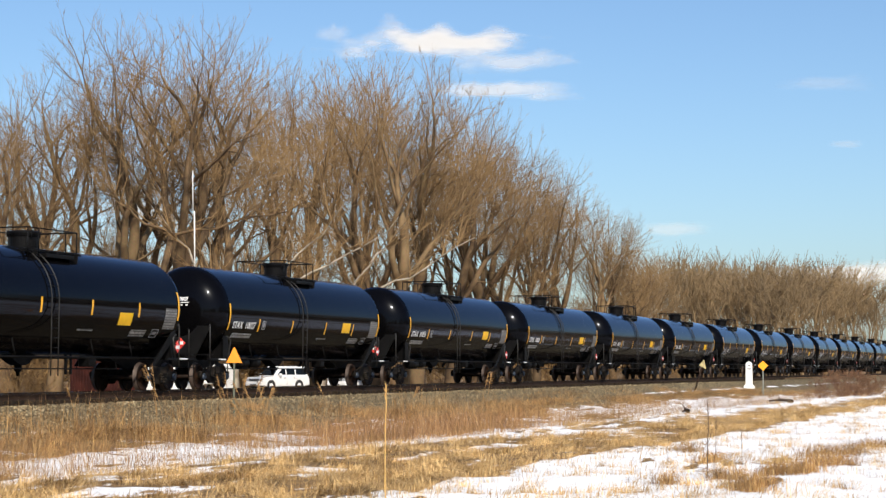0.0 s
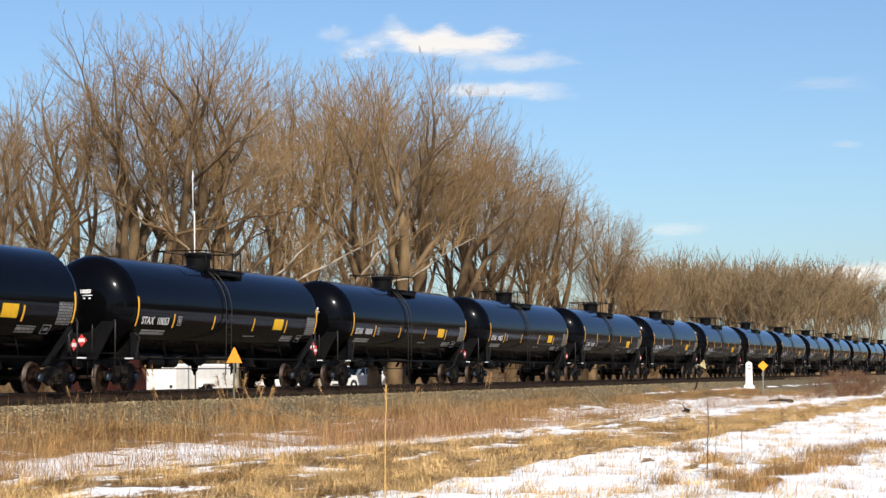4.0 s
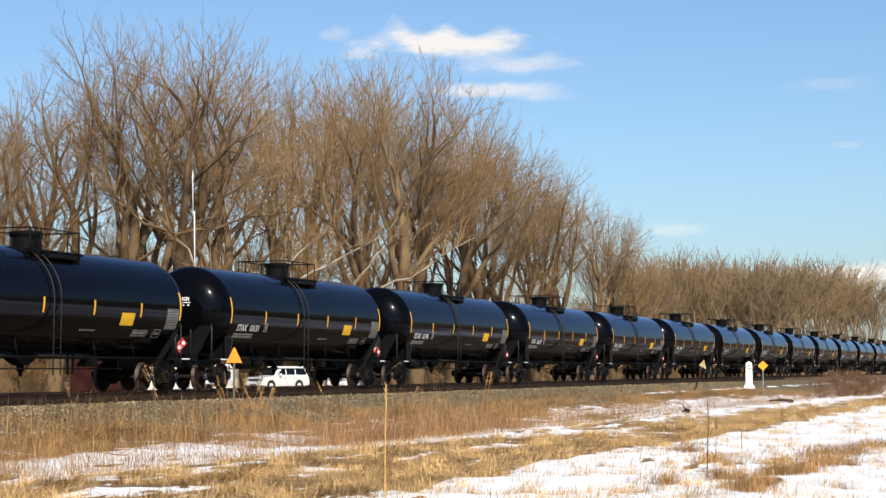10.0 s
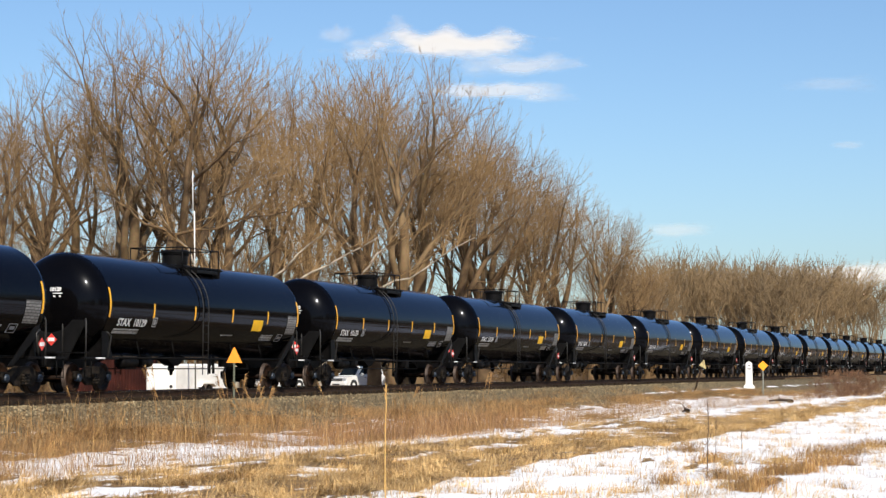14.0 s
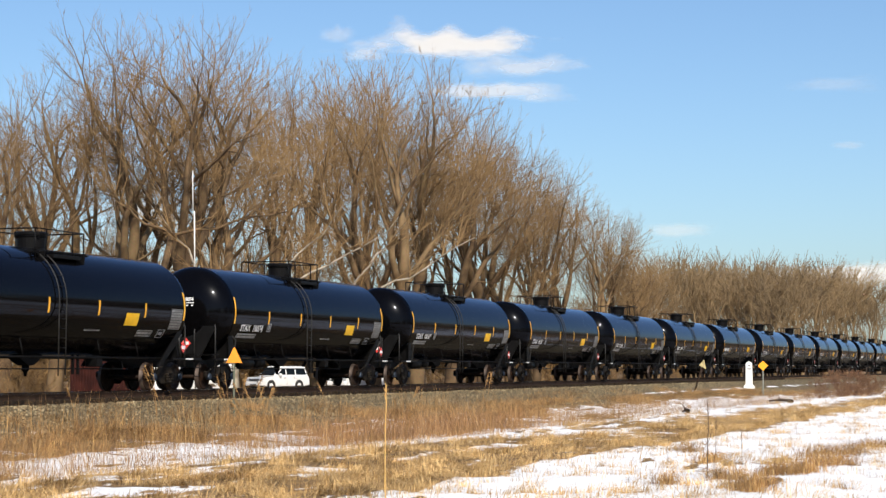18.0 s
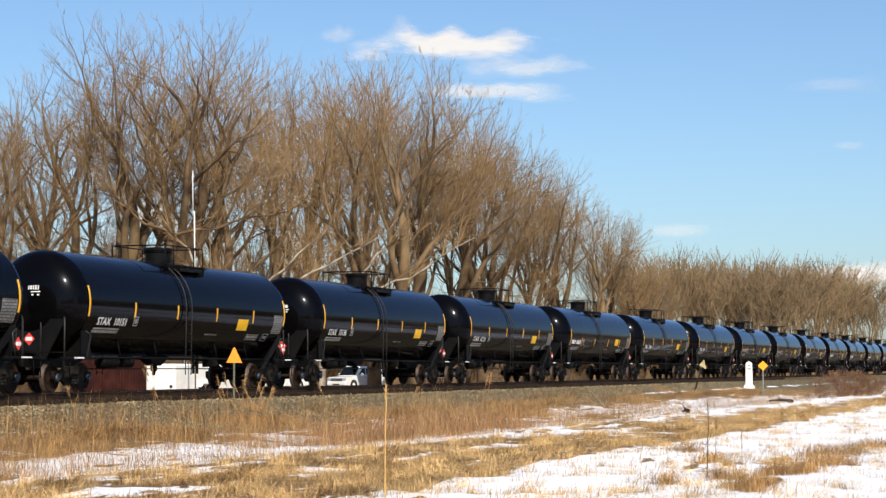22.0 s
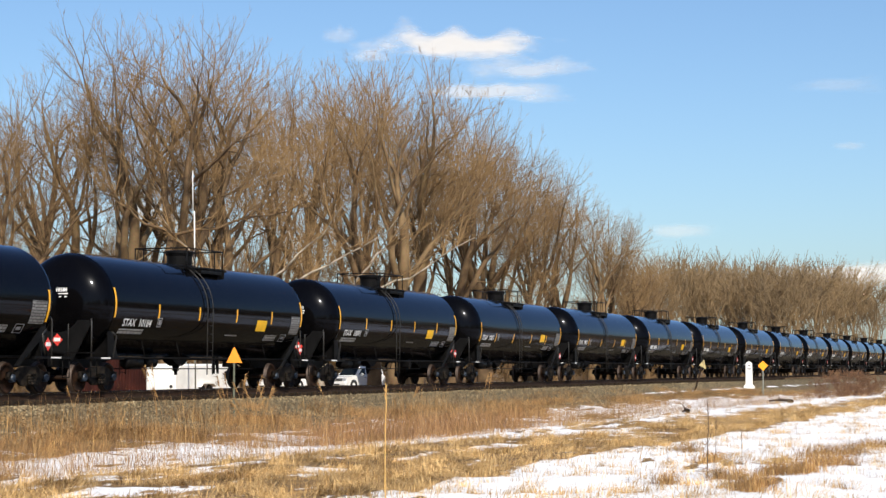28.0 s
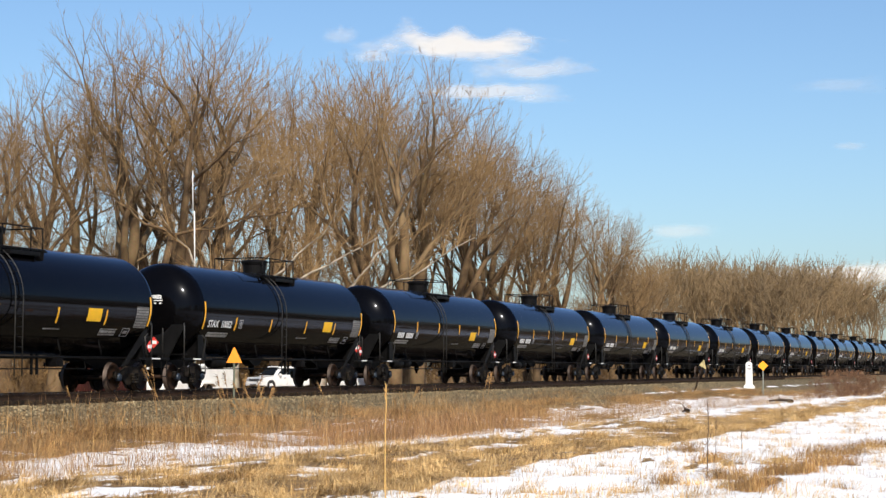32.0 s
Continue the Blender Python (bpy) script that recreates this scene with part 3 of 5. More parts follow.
        part("coupler", bm, M_TRUCK, car, "dusty cast steel coupler")
        bm = bmesh.new()
        tube(bm, [(s * 8.7, 0.3, 0.85), (s * 8.85, 0.32, 0.55), (s * 9.02, 0.33, 0.5)], 0.03, 6)
        part("air_hose", bm, M_BLACK, car)
    # trucks
    wheel = wheelset_mesh()
    for s in (-1, 1):
        bm = bmesh.new()
        box(bm, -0.18, 0.18, -1.0, 1.0, 0.42, 0.70, 0.03)
        lathe(bm, [(0.66, 0), (0.66, 0.2), (0.80, 0.2), (0.80, 0)], "z", 14)
        truck = part("truck", bm, M_TRUCK, car, "dusty cast steel truck bolster")
        truck.location = (s * 7.05, 0, 0)
        for y in (-1, 1):
            bm = bmesh.new()
            plate(bm, [(-1.12, 0.62), (-0.75, 0.64), (-0.42, 0.80), (0.42, 0.80), (0.75, 0.64), (1.12, 0.62), (1.12, 0.46), (0.76, 0.42), (0.42, 0.22), (-0.42, 0.22), (-0.76, 0.42), (-1.12, 0.46)], "y", y * 0.93, y * 1.02)
            bmesh.ops.bevel(bm, geom=bm.edges[:], offset=0.018, segments=1, affect="EDGES")
            frame_ob = part("side_frame", bm, M_TRUCK, truck, "dusty cast steel side frame")
            for dx in (-0.14, 0, 0.14):
                bm = bmesh.new()
                for k in range(4):
                    lathe(bm, [(0.27 + 0.08 * k, 0.045), (0.30 + 0.08 * k, 0.065), (0.33 + 0.08 * k, 0.045)], "z", 7, (dx, y * 1.10, 0))
                part("spring", bm, M_TRUCK, truck)
            for dx in (-0.89, 0.89):
                bm = bmesh.new()
                box(bm, dx - 0.19, dx + 0.19, y * 0.95 - 0.07, y * 0.95 + 0.07, 0.40, 0.64, 0.03)
                part("bearing_adapter", bm, M_TRUCK, truck)
        for dx in (-0.42, 0.42):
            bm = bmesh.new()
            box(bm, dx - 0.05, dx + 0.05, -0.85, 0.85, 0.32, 0.44, 0.01)
            part("brake_beam", bm, M_TRUCK, truck)
        for dx in (-0.89, 0.89):
            w = new("wheelset", wheel)
            w.parent = truck
            w.location = (dx, 0, 0.452)
            tagged(w, "rusty steel wheelset with shiny treads")
    # marks on both sides
    for s in (-1, 1):
        f = -s  # the far side carries the same marks, turned round
        for x in (-RING + 0.06, RING - 0.06):
            bm = bmesh.new()
            decal(bm, f * x - 0.05, f * x + 0.05, *((2.06, 2.98) if low else (2.29, 3.21)), s, 0.016, 6)
            part("reflective_stripe", bm, M_YELLOW, car, "tall yellow reflective stripe")
        for x in (-4.60, -1.65, 1.55, 4.37) if low else (-4.25, -1.36, 1.53, 4.45):
            bm = bmesh.new()
            decal(bm, f * x - 0.05, f * x + 0.05, *((2.05, 2.50) if low else (2.33, 2.78)), s, 0.009, 3)
            part("reflective_stripe", bm, M_YELLOW, car, "short yellow reflective stripe")
        bm = bmesh.new()
        decal(bm, f * 3.66 - 0.42, f * 3.66 + 0.42, *((2.14, 2.53) if low else (2.06, 2.45)), s, 0.008, 3)
        part("notice", bm, M_PANEL, car, "yellow rectangular notice")
        bm = bmesh.new()
        decal(bm, f * 6.62 - 0.40, f * 6.62 + 0.40, 2.00, 2.66, s, 0.008, 3)
        part("data_table", bm, M_TABLE, car, "grey stencilled data table")
        for x, w, z, h in ((-5.80, 1.6, 1.80, 0.16), (1.45, 0.95, 1.86, 0.055), (4.75, 1.0, 1.74, 0.20)):
            bm = bmesh.new()
            decal(bm, f * x - w / 2, f * x + w / 2, z, z + h, s, 0.012, 3)
            part("stencil_note", bm, M_LINES, car, "small grey stencilled lines")
        bm = bmesh.new()
        for k in (-1, 1):
            decal(bm, f * 5.85 + 0.21 * k - 0.02, f * 5.85 + 0.21 * k + 0.02, 1.72, 1.98, s, 0.012, 2)
            decal(bm, f * 5.85 - 0.19, f * 5.85 + 0.19, 1.84 + 0.12 * k, 1.86 + 0.12 * k, s, 0.012)
        decal(bm, f * 5.85 - 0.12, f * 5.85 + 0.12, 1.81, 1.90, s, 0.012)
        part("stencil_plate", bm, M_GREY, car, "grey stencilled square")
        bm = bmesh.new()
        q, w = (-4.20, 2.13) if low else (-4.10, 2.05)
        for k in (0, 1):
            decal(bm, f * (q + 0.25 * k - 0.125) - 0.02, f * (q + 0.25 * k - 0.125) + 0.02, w, w + 0.30, s, 0.007, 2)
            decal(bm, f * q - 0.14, f * q + 0.14, w + 0.27 * k, w + 0.03 + 0.27 * k, s, 0.007)
        decal(bm, f * q - 0.06, f * q + 0.06, w + 0.07, w + 0.23, s, 0.007, 2)
        part("boxed_mark", bm, M_GREY, car, "grey boxed stencil mark")
        for x in (7.15,):
            bm = bmesh.new()
            p = f * x
            plate(bm, [(p - 0.19, 1.42), (p, 1.23), (p + 0.19, 1.42), (p, 1.61)], "y", s * 1.545, s * 1.555)
            pl = part("placard", bm, M_RED, car, "red diamond placard with a white band")
            bm = bmesh.new()
            box(bm, p - 0.125, p + 0.125, s * 1.558 - 0.002, s * 1.558 + 0.002, 1.365, 1.475)
            part("band", bm, M_WHITE, pl)
    # a placard and white writing bars on the near end
    bm = bmesh.new()
    plate(bm, [(-0.45 - 0.19, 1.59), (-0.45, 1.40), (-0.45 + 0.19, 1.59), (-0.45, 1.78)], "x", -8.60, -8.59)
    pl = part("placard", bm, M_RED, car, "red diamond placard with a white band")
    bm = bmesh.new()
    box(bm, -8.606, -8.602, -0.56, -0.34, 1.54, 1.65)
    part("band", bm, M_WHITE, pl)
    bm = bmesh.new()
    for y, z, w, h in ((-0.30, 3.00, 0.34, 0.03), (-0.38, 2.91, 0.08, 0.04), (-0.20, 2.91, 0.08, 0.04)):
        q = ((y / R) ** 2 + ((z - ZC) / R) ** 2) ** 0.5
        x = -(RING + HEAD * math.sqrt(max(0, 1 - q * q))) - 0.03
        box(bm, x - 0.002, x + 0.002, y - w / 2, y + w / 2, z - h / 2, z + h / 2)
    part("stencil_note", bm, M_WHITE, car, "white stencilled lines")
    return car


# reporting numbers of the cars in their order, where they can be read
NUMBERS = {1: "10027", 2: "10056", 3: "10053", 4: "10054", 5: "10055", 6: "10102", 7: "10131", 8: "10196", 9: "10129", 10: "10133", 11: "10139", 12: "10074", 13: "10167", 14: "10151",
           15: "10136", 16: "10114", 18: "10184", 19: "10091", 20: "10031", 21: "10052"}


def car_at(k, t):
    """The place of car k's middle along the track at t seconds: the train gathers speed slowly."""
    return 48.54 + CAR * k - 10.608 * t - 0.0239 * t * t


LOW_STRIPES = (1, 2, 3, 4, 5, 17, 20, 21)


def build_train():
    kinds = {True: build_car(True), False: build_car(False)}
    mark_mesh = lettering("STAX", 0.335)
    used, cars = set(), []
    for k in range(-1, 35):
        low = k in LOW_STRIPES
        cars.append((k, copy_thing(kinds[low], pose(0, 0, 0)) if low in used else kinds[low]))
        used.add(low)
    for k, c in cars:
        x, z = (-6.78, 2.14) if k in LOW_STRIPES else (-6.50, 2.05)
        y, a = skin(z + 0.02, -1, 0.008)
        if k in NUMBERS:
            o = new("car_number", lettering(NUMBERS[k], 0.335))
            tagged(o, "white stencilled reporting number")
            mark = new("reporting_mark", mark_mesh)
            mark.parent = c
            mark.matrix_basis = Matrix.Translation((x, y, z)) @ Matrix.Rotation(math.pi / 2 - a - 0.06, 4, "X")
            tagged(mark, "white stencilled reporting mark")
            x += 1.22 * max(v.co.x for v in mark_mesh.vertices)
            h = new("end_number", lettering(NUMBERS[k], 0.16))
            h.parent = c
            h.matrix_basis = Matrix.Translation((-8.03, -0.03, 3.07)) @ Matrix.Rotation(-math.pi / 2, 4, "Z") @ Matrix.Rotation(math.pi / 2 - 0.12, 4, "X")
            tagged(h, "white stencilled number on the tank end")
        else:
            bm = bmesh.new()
            for v, w in ((0, 0.17), (0.20, 0.17), (0.40, 0.17), (0.60, 0.17), (1.02, 0.15), (1.20, 0.15), (1.38, 0.15), (1.56, 0.15), (1.74, 0.15)):
                box(bm, v, v + w - 0.025, 0.0, 0.24, -0.002, 0.002)
            o = part("car_number", bm, M_WHITE, c, "white stencilled reporting number")
        o.parent = c
        o.matrix_basis = Matrix.Translation((x, y, z)) @ Matrix.Rotation(math.pi / 2 - a - 0.06, 4, "X")
    return cars


TRAIN = build_train()


# ---- trees ----
class Wood:
    """Collects tapered branches as triangles."""

    def __init__(self):
        self.v, self.f = [], []

    def cone(self, p, q, r):
        d = q - p
        a = d.orthogonal().normalized() * r
        b = d.cross(a).normalized() * r
        i = len(self.v)
        self.v += [p + a, p - 0.5 * a + 0.866 * b, p - 0.5 * a - 0.866 * b, q]
        self.f += [(i, i + 1, i + 3), (i + 1, i + 2, i + 3), (i + 2, i, i + 3)]

    def tube(self, pts, r0, r1, sides):
        prev = None
        for k, p in enumerate(pts):
            d = (pts[min(k + 1, len(pts) - 1)] - pts[max(k - 1, 0)]).normalized()
            a = d.cross(Vector((0.31, 0.9, 0.17))).normalized()
            b = d.cross(a)
            r = r0 + (r1 - r0) * k / (len(pts) - 1)
            i = len(self.v)
            for s in range(sides):
                t = 2 * math.pi * s / sides
                self.v.append(p + r * (math.cos(t) * a + math.sin(t) * b))
            if prev is not None:
                for s in range(sides):
                    t = (s + 1) % sides
                    self.f += [(prev + s, prev + t, i + t), (prev + s, i + t, i + s)]
            prev = i

    def mesh(self, name, mat, smooth=True):
        return mesh_np(name, [tuple(v) for v in self.v], self.f, mat, smooth)


def grow(seed, high, wide=0.5, kids=(7, 8, 8, 8), fork=0.18, thick=0.020, lean=(0, 0), stems=1, twig=0.0105, steep=1.0, last=4, forks=0):
    """A bare tree within a dome: trunk and limbs in one Wood, branches and twigs in another. wide: the dome's half width by its height."""
    rng = random.Random(seed)
    limbs, crown = Wood(), Wood()
    mid, half = high * 0.56, high * 0.45

    def room(p, d, length):
        """How far a branch may go before it leaves the dome."""
        for k in range(5):
            q = p + d * length
            e = ((q.x - lean[0] * q.z) ** 2 + (q.y - lean[1] * q.z) ** 2) / (wide * high) ** 2 + (max(0, q.z - mid) / half) ** 2
            if e < 1.0 + rng.uniform(-0.12, 0.16):
                return length
            length *= 0.72
        return length

    def off(d, angle):
        a = d.orthogonal().normalized()
        a.rotate(Matrix.Rotation(rng.uniform(0, 2 * math.pi), 3, d))
        return (d * math.cos(angle) + a * math.sin(angle)).normalized()

    def run(p, d, length, n, wob, rise):
        pts, ways = [p.copy()], [d.copy()]
        for _ in range(n):
            d = (d + Vector((rng.gauss(0, wob), rng.gauss(0, wob), rng.gauss(0, wob) + rise))).normalized()
            p = p + d * (length / n)
            pts.append(p.copy())
            ways.append(d.copy())
        return pts, ways

    def spot(pts, ways, t):
        k = min(int(t * (len(pts) - 1)), len(pts) - 2)
        u = t * (len(pts) - 1) - k
        return pts[k].lerp(pts[k + 1], u), ways[k + 1]

    def branch(p, d, length, r, lvl, deep=0):
        length = room(p, d, length)
        if lvl == last:
            crown.cone(p, p + d * length, twig)
            return
        n = (0, 7, 4, 2)[lvl] if last == 4 else (0, 4, 2)[lvl]
        pts, ways = run(p, d, length, n, (0, 0.15, 0.17, 0.18)[lvl], (0, 0.08 * steep, 0.11 * steep, 0.14)[lvl])
        (limbs if lvl <= 2 else crown).tube(pts, r, r * (0, 0.25, 0.30, 0.45)[lvl], (0, 6, 4, 3)[lvl] if last == 4 else 3)
        if lvl == 1 and deep < forks:
            for i in range(2):
                t = rng.uniform(0.22, 0.62)
                q, w = spot(pts, ways, t)
                branch(q, off(w, radians(rng.uniform(20, 42))), length * (1 - t) * rng.uniform(0.95, 1.25), r * (1 - 0.75 * t) * 0.75, 1, deep + 1)
        count = kids[lvl]
        for i in range(count):
            t = (0, 0.40, 0.22, 0.12)[lvl] + (0, 0.62, 0.78, 0.88)[lvl] * (i + rng.random() * 0.9) / count
            q, w = spot(pts, ways, min(1.0, t))
            size = length * rng.uniform(0.75, 1.15) * (0, 0.46, 0.46, 0.52)[lvl] * (1.3 - 0.7 * t) * (1.0 if forks else 1.2)
            branch(q, off(w, radians(rng.uniform(*((0, 0), (26, 54), (24, 50), (16, 44))[lvl]))), size, max(twig * (0, 3.4, 1.9, 1.0)[lvl], r * (1 - 0.7 * t) * 0.5), lvl + 1)
        branch(pts[-1], ways[-1], length * 0.25, max(twig, r * 0.28), min(last, lvl + 2))

    for s in range(stems):
        base = Vector((0 if stems == 1 else rng.uniform(-0.9, 0.9), 0 if stems == 1 else rng.uniform(-0.9, 0.9), -0.25))
        d0 = Vector((lean[0] + rng.gauss(0, 0.05), lean[1] + rng.gauss(0, 0.05), 1)).normalized()
        r0 = high * thick / (1 if stems == 1 else 1.5)
        tall = high * fork * rng.uniform(0.85, 1.2)
        pts, ways = run(base, d0, tall, 4, 0.05, 0.0)
        limbs.tube([base - d0 * 0.1] + pts, r0 * 1.35, r0, 8)
        count = kids[0]
        for i in range(count):
            t = 1.0 if i < 3 else rng.uniform(0.45, 1.0)
            q, w = spot(pts, ways, t)
            up = off(w, radians(rng.uniform(4, 14) if i == 0 else rng.uniform(24, 46 + 80 * wide)))
            reach = (high - tall * t) * (1.0 if i == 0 else rng.uniform(0.75, 1.0))
            branch(q, up, reach, r0 * (0.75 if i < 2 else rng.uniform(0.42, 0.62)), 1)
    return limbs, crown


def forked_tree(seed, high, split=(22, 40), first=4, levels=6, shoots=1, tips=2, twig=0.0098, thick=0.017, bare=0.22, lift=0.07, stems=1, spread=0.92):
    """A bare tree that forks again and again, each way from the ground about equally long, with fine shoots along the outer wood: limbs in one Wood, shoots in another."""
    rng = random.Random(seed)
    limbs, fine = Wood(), Wood()
    up = Vector((0, 0, 1))

    def turned(d, angle, round_by):
        a = d.orthogonal().normalized()
        a.rotate(Matrix.Rotation(round_by, 3, d))
        return (d * math.cos(angle) + a * math.sin(angle)).normalized()

    def spray(p, d, length, count):
        q = p + d * length
        fine.cone(p, q, twig)
        for i in range(count):
            e = p.lerp(q, rng.uniform(0.25, 0.95))
            w = (turned(d, radians(rng.uniform(14, 40)), rng.uniform(0, 6.283)) + up * 0.25).normalized()
            fine.cone(e, e + w * length * rng.uniform(0.35, 0.75), twig * 0.75)

    whole = high * (1 - bare)

    def girth(left, weight):
        return max(twig * 1.2, high * thick * weight * (left / whole) ** 1.15)

    def limb(p, d, left, weight, lvl):
        if lvl == 0:
            length, n, wob = high * bare, 5, 0.035
            r, r1, left = high * thick * weight * 1.3, high * thick * weight, whole + length
        else:
            length = left * (0.85 if lvl == levels else rng.uniform(0.20, 0.34))
            n, wob = (5, 0.11) if lvl == 1 else (4, 0.12) if lvl < 4 else (3, 0.15)
            r, r1 = girth(left, weight), girth(left - length, weight)
        pts, ways = [p], [d]
        for _ in range(n):
            d = (d + Vector((rng.gauss(0, wob), rng.gauss(0, wob), rng.gauss(0, wob))) + up * (0.02 if lvl == 0 else lift)).normalized()
            p = p + d * (length / n)
            pts.append(p)
            ways.append(d)
        left -= length
        (limbs if lvl < 5 else fine).tube(pts, r, r1, (8, 7, 6, 4, 4)[lvl] if lvl < 5 else 3)
        if lvl > 2:
            for i in range(shoots):
                k = rng.randint(0, n - 1)
                e = pts[k].lerp(pts[k + 1], rng.random())
                w = (turned(ways[k + 1], radians(rng.uniform(28, 62)), rng.uniform(0, 6.283)) + up * 0.35).normalized()
                spray(e, w, high * rng.uniform(0.020, 0.055), 4)
        if 0 < lvl < levels - 2:
            # a side limb part of the way along
            k = rng.randint(1, n - 1)
            limb(pts[k], turned(ways[k], radians(rng.uniform(34, 68)), rng.uniform(0, 6.283)), left * rng.uniform(0.45, 0.75), weight * 0.6, lvl + 2)
        if lvl == levels:
            for i in range(tips):
                spray(p, (turned(d, radians(rng.uniform(4, 34)), rng.uniform(0, 6.283)) + up * 0.2).normalized(), high * rng.uniform(0.022, 0.05), 3)
            return
        k = first if lvl == 0 else 3 if rng.random() < 0.25 else 2
        a = rng.uniform(0, 6.283)
        for i in range(k):
            main = i == 0
            w = turned(d, radians(rng.uniform(6, 16) if main else rng.uniform(*split) * (1.0 if lvl < 3 else 1.1)), a + 6.283 * i / k + rng.gauss(0, 0.3))
            limb(p, w, left * (rng.uniform(0.94, 1.0) if main else spread * rng.uniform(0.82, 1.05)), weight * (0.92 if main else rng.uniform(0.62, 0.78)), lvl + 1)

    for s in range(stems):
        base = Vector((0, 0, -0.3)) if stems == 1 else Vector((rng.uniform(-0.7, 0.7), rng.uniform(-0.7, 0.7), -0.3))
        d = Vector((rng.gauss(0, 0.05), rng.gauss(0, 0.05), 1)) if stems == 1 else Vector((base.x * 0.2, base.y * 0.2, 1))
        limb(base, d.normalized(), whole, 1.0 / stems ** 0.4, 0)
    s = high / max(v.z for v in fine.v)
    for w in (limbs, fine):
        w.v = [v * s for v in w.v]
    return limbs, fine


def tree_kind(seed, label, bark, twigs, **kw):
    limbs, crown = forked_tree(seed, **kw)
    root = thing("tree", label, "tree", "bare trees behind the track")
    a, b = new("trunk", limbs.mesh("trunk", bark)), new("crown", crown.mesh("crown", twigs))
    a.parent = b.parent = root
    tagged(b, "leafless brown twigs")
    return root


def place(seen_x, away, z=None):
    """The ground point that lies that far off along the aim, at an offset to its side (tangent)."""
    c, s = math.cos(radians(19.185)), math.sin(radians(19.185))
    x, y = EYE[0] + away * (c + seen_x * s), EYE[1] + away * (s - seen_x * c)
    return x, y, land(x, y) if z is None else z


def build_trees():
    kinds = []
    for i, kw in enumerate((dict(split=(22, 48), first=5, lift=0.05, thick=0.021, bare=0.30, spread=0.96),
                            dict(split=(16, 32), first=3, lift=0.08, bare=0.32, spread=0.75),
                            dict(split=(22, 44), first=4, bare=0.24),
                            dict(split=(17, 36), first=4, bare=0.27, spread=0.85),
                            dict(split=(18, 34), first=3, bare=0.19, stems=2))):
        kinds.append(tree_kind(30 + i, "tall bare broadleaf tree with spreading grey-brown limbs", (M_BARK, M_MIDBARK, M_BARK, M_MIDBARK, M_BARK)[i], M_TWIG, high=20, **kw))
    # sideways offset (tangent), distance, height, kind
    rows = [(-0.232, 113, 19.5, 2), (-0.205, 118, 22.0, 3), (-0.176, 115, 24.4, 3), (-0.143, 112, 23.6, 0), (-0.112, 114, 21.6, 2), (-0.160, 126, 24.2, 2), (-0.125, 125, 24.2, 2),
            (-0.088, 166, 29.2, 4), (-0.066, 168, 30.0, 3), (-0.045, 170, 31.0, 4), (-0.026, 142, 26.2, 3), (-0.014, 148, 26.6, 1), (0.004, 156, 25.6, 2),
            (0.022, 165, 24.2, 0), (0.036, 174, 23.4, 3), (0.050, 182, 22.2, 4), (0.064, 190, 21.6, 0), (0.078, 198, 20.2, 3), (0.090, 206, 19.4, 4), (0.101, 212, 18.0, 2), (0.108, 220, 16.2, 3),
            (-0.02, 170, 28.5, 4), (0.015, 180, 25.5, 2), (0.045, 200, 23.0, 1), (-0.215, 132, 22.5, 0), (-0.036, 150, 27.0, 2)]
    rng = random.Random(9)
    used = set()
    for off_x, away, high, k in rows:
        base = kinds[k]
        x, y, z = place(off_x, away)
        m = pose(x, y, z, 0, 0, rng.uniform(0, 360))
        o = base if k not in used else copy_thing(base, m)
        used.add(k)
        s = high / 20
        o.matrix_basis = m @ Matrix.Diagonal((s, s, s, 1))
    # old trees at the wood's edge whose limbs sweep out sideways
    sideways = Vector((math.sin(radians(19.185)), -math.cos(radians(19.185)), 0))
    for seed, off_x, away, tall, reaches in ((51, -0.109, 107, 5.2, ((9.5, 4.6), (6.0, 5.6), (-3.0, 5.0))), (52, -0.064, 112, 5.0, ((8.0, 4.2), (4.5, 5.2), (-2.5, 4.5))),
                                             (53, -0.148, 108, 9.2, ((6.5, 1.8), (-4.0, 3.0)))):
        rr = random.Random(seed)
        limbs, crown = Wood(), Wood()
        trunk = [Vector((rr.uniform(-0.1, 0.1) * k, rr.uniform(-0.1, 0.1) * k, -0.3 + (tall + 0.3) * k / 4)) for k in range(5)]
        limbs.tube(trunk, 0.26, 0.19, 8)
        for reach, rise in reaches:
            depth = rr.uniform(-1.5, 1.5)
            pts = [trunk[-1] + sideways * (reach * u) + Vector((rr.gauss(0, 0.10), rr.gauss(0, 0.10) + depth * u, rise * (u ** 1.25) + rr.gauss(0, 0.12))) for u in [k / 9 for k in range(10)]]
            pts[0] = trunk[-1].copy()
            limbs.tube(pts, 0.11, 0.025, 6)
            for s in range(15):
                u = rr.uniform(0.2, 1.0)
                p = pts[min(9, int(u * 9))]
                d = Vector((rr.gauss(0, 0.5), rr.gauss(0, 0.5), rr.uniform(0.5, 1.2))) + sideways * (0.5 if reach > 0 else -0.5)
                long = rr.uniform(1.2, 3.2) * (1.25 - 0.6 * u)
                bend = Vector((rr.gauss(0, 0.15), rr.gauss(0, 0.15), 0.2)) * long
                q = [p + d.normalized() * (long * k / 4) + bend * (k / 4) ** 2 for k in range(5)]
                crown.tube(q, 0.040, 0.014, 4)
                for k in range(16):
                    e = q[rr.randint(1, 4)]
                    f = e + (d.normalized() + Vector((rr.gauss(0, 0.5), rr.gauss(0, 0.5), rr.gauss(0.2, 0.4)))) * rr.uniform(0.3, 0.9)
                    crown.cone(e, f, 0.011)
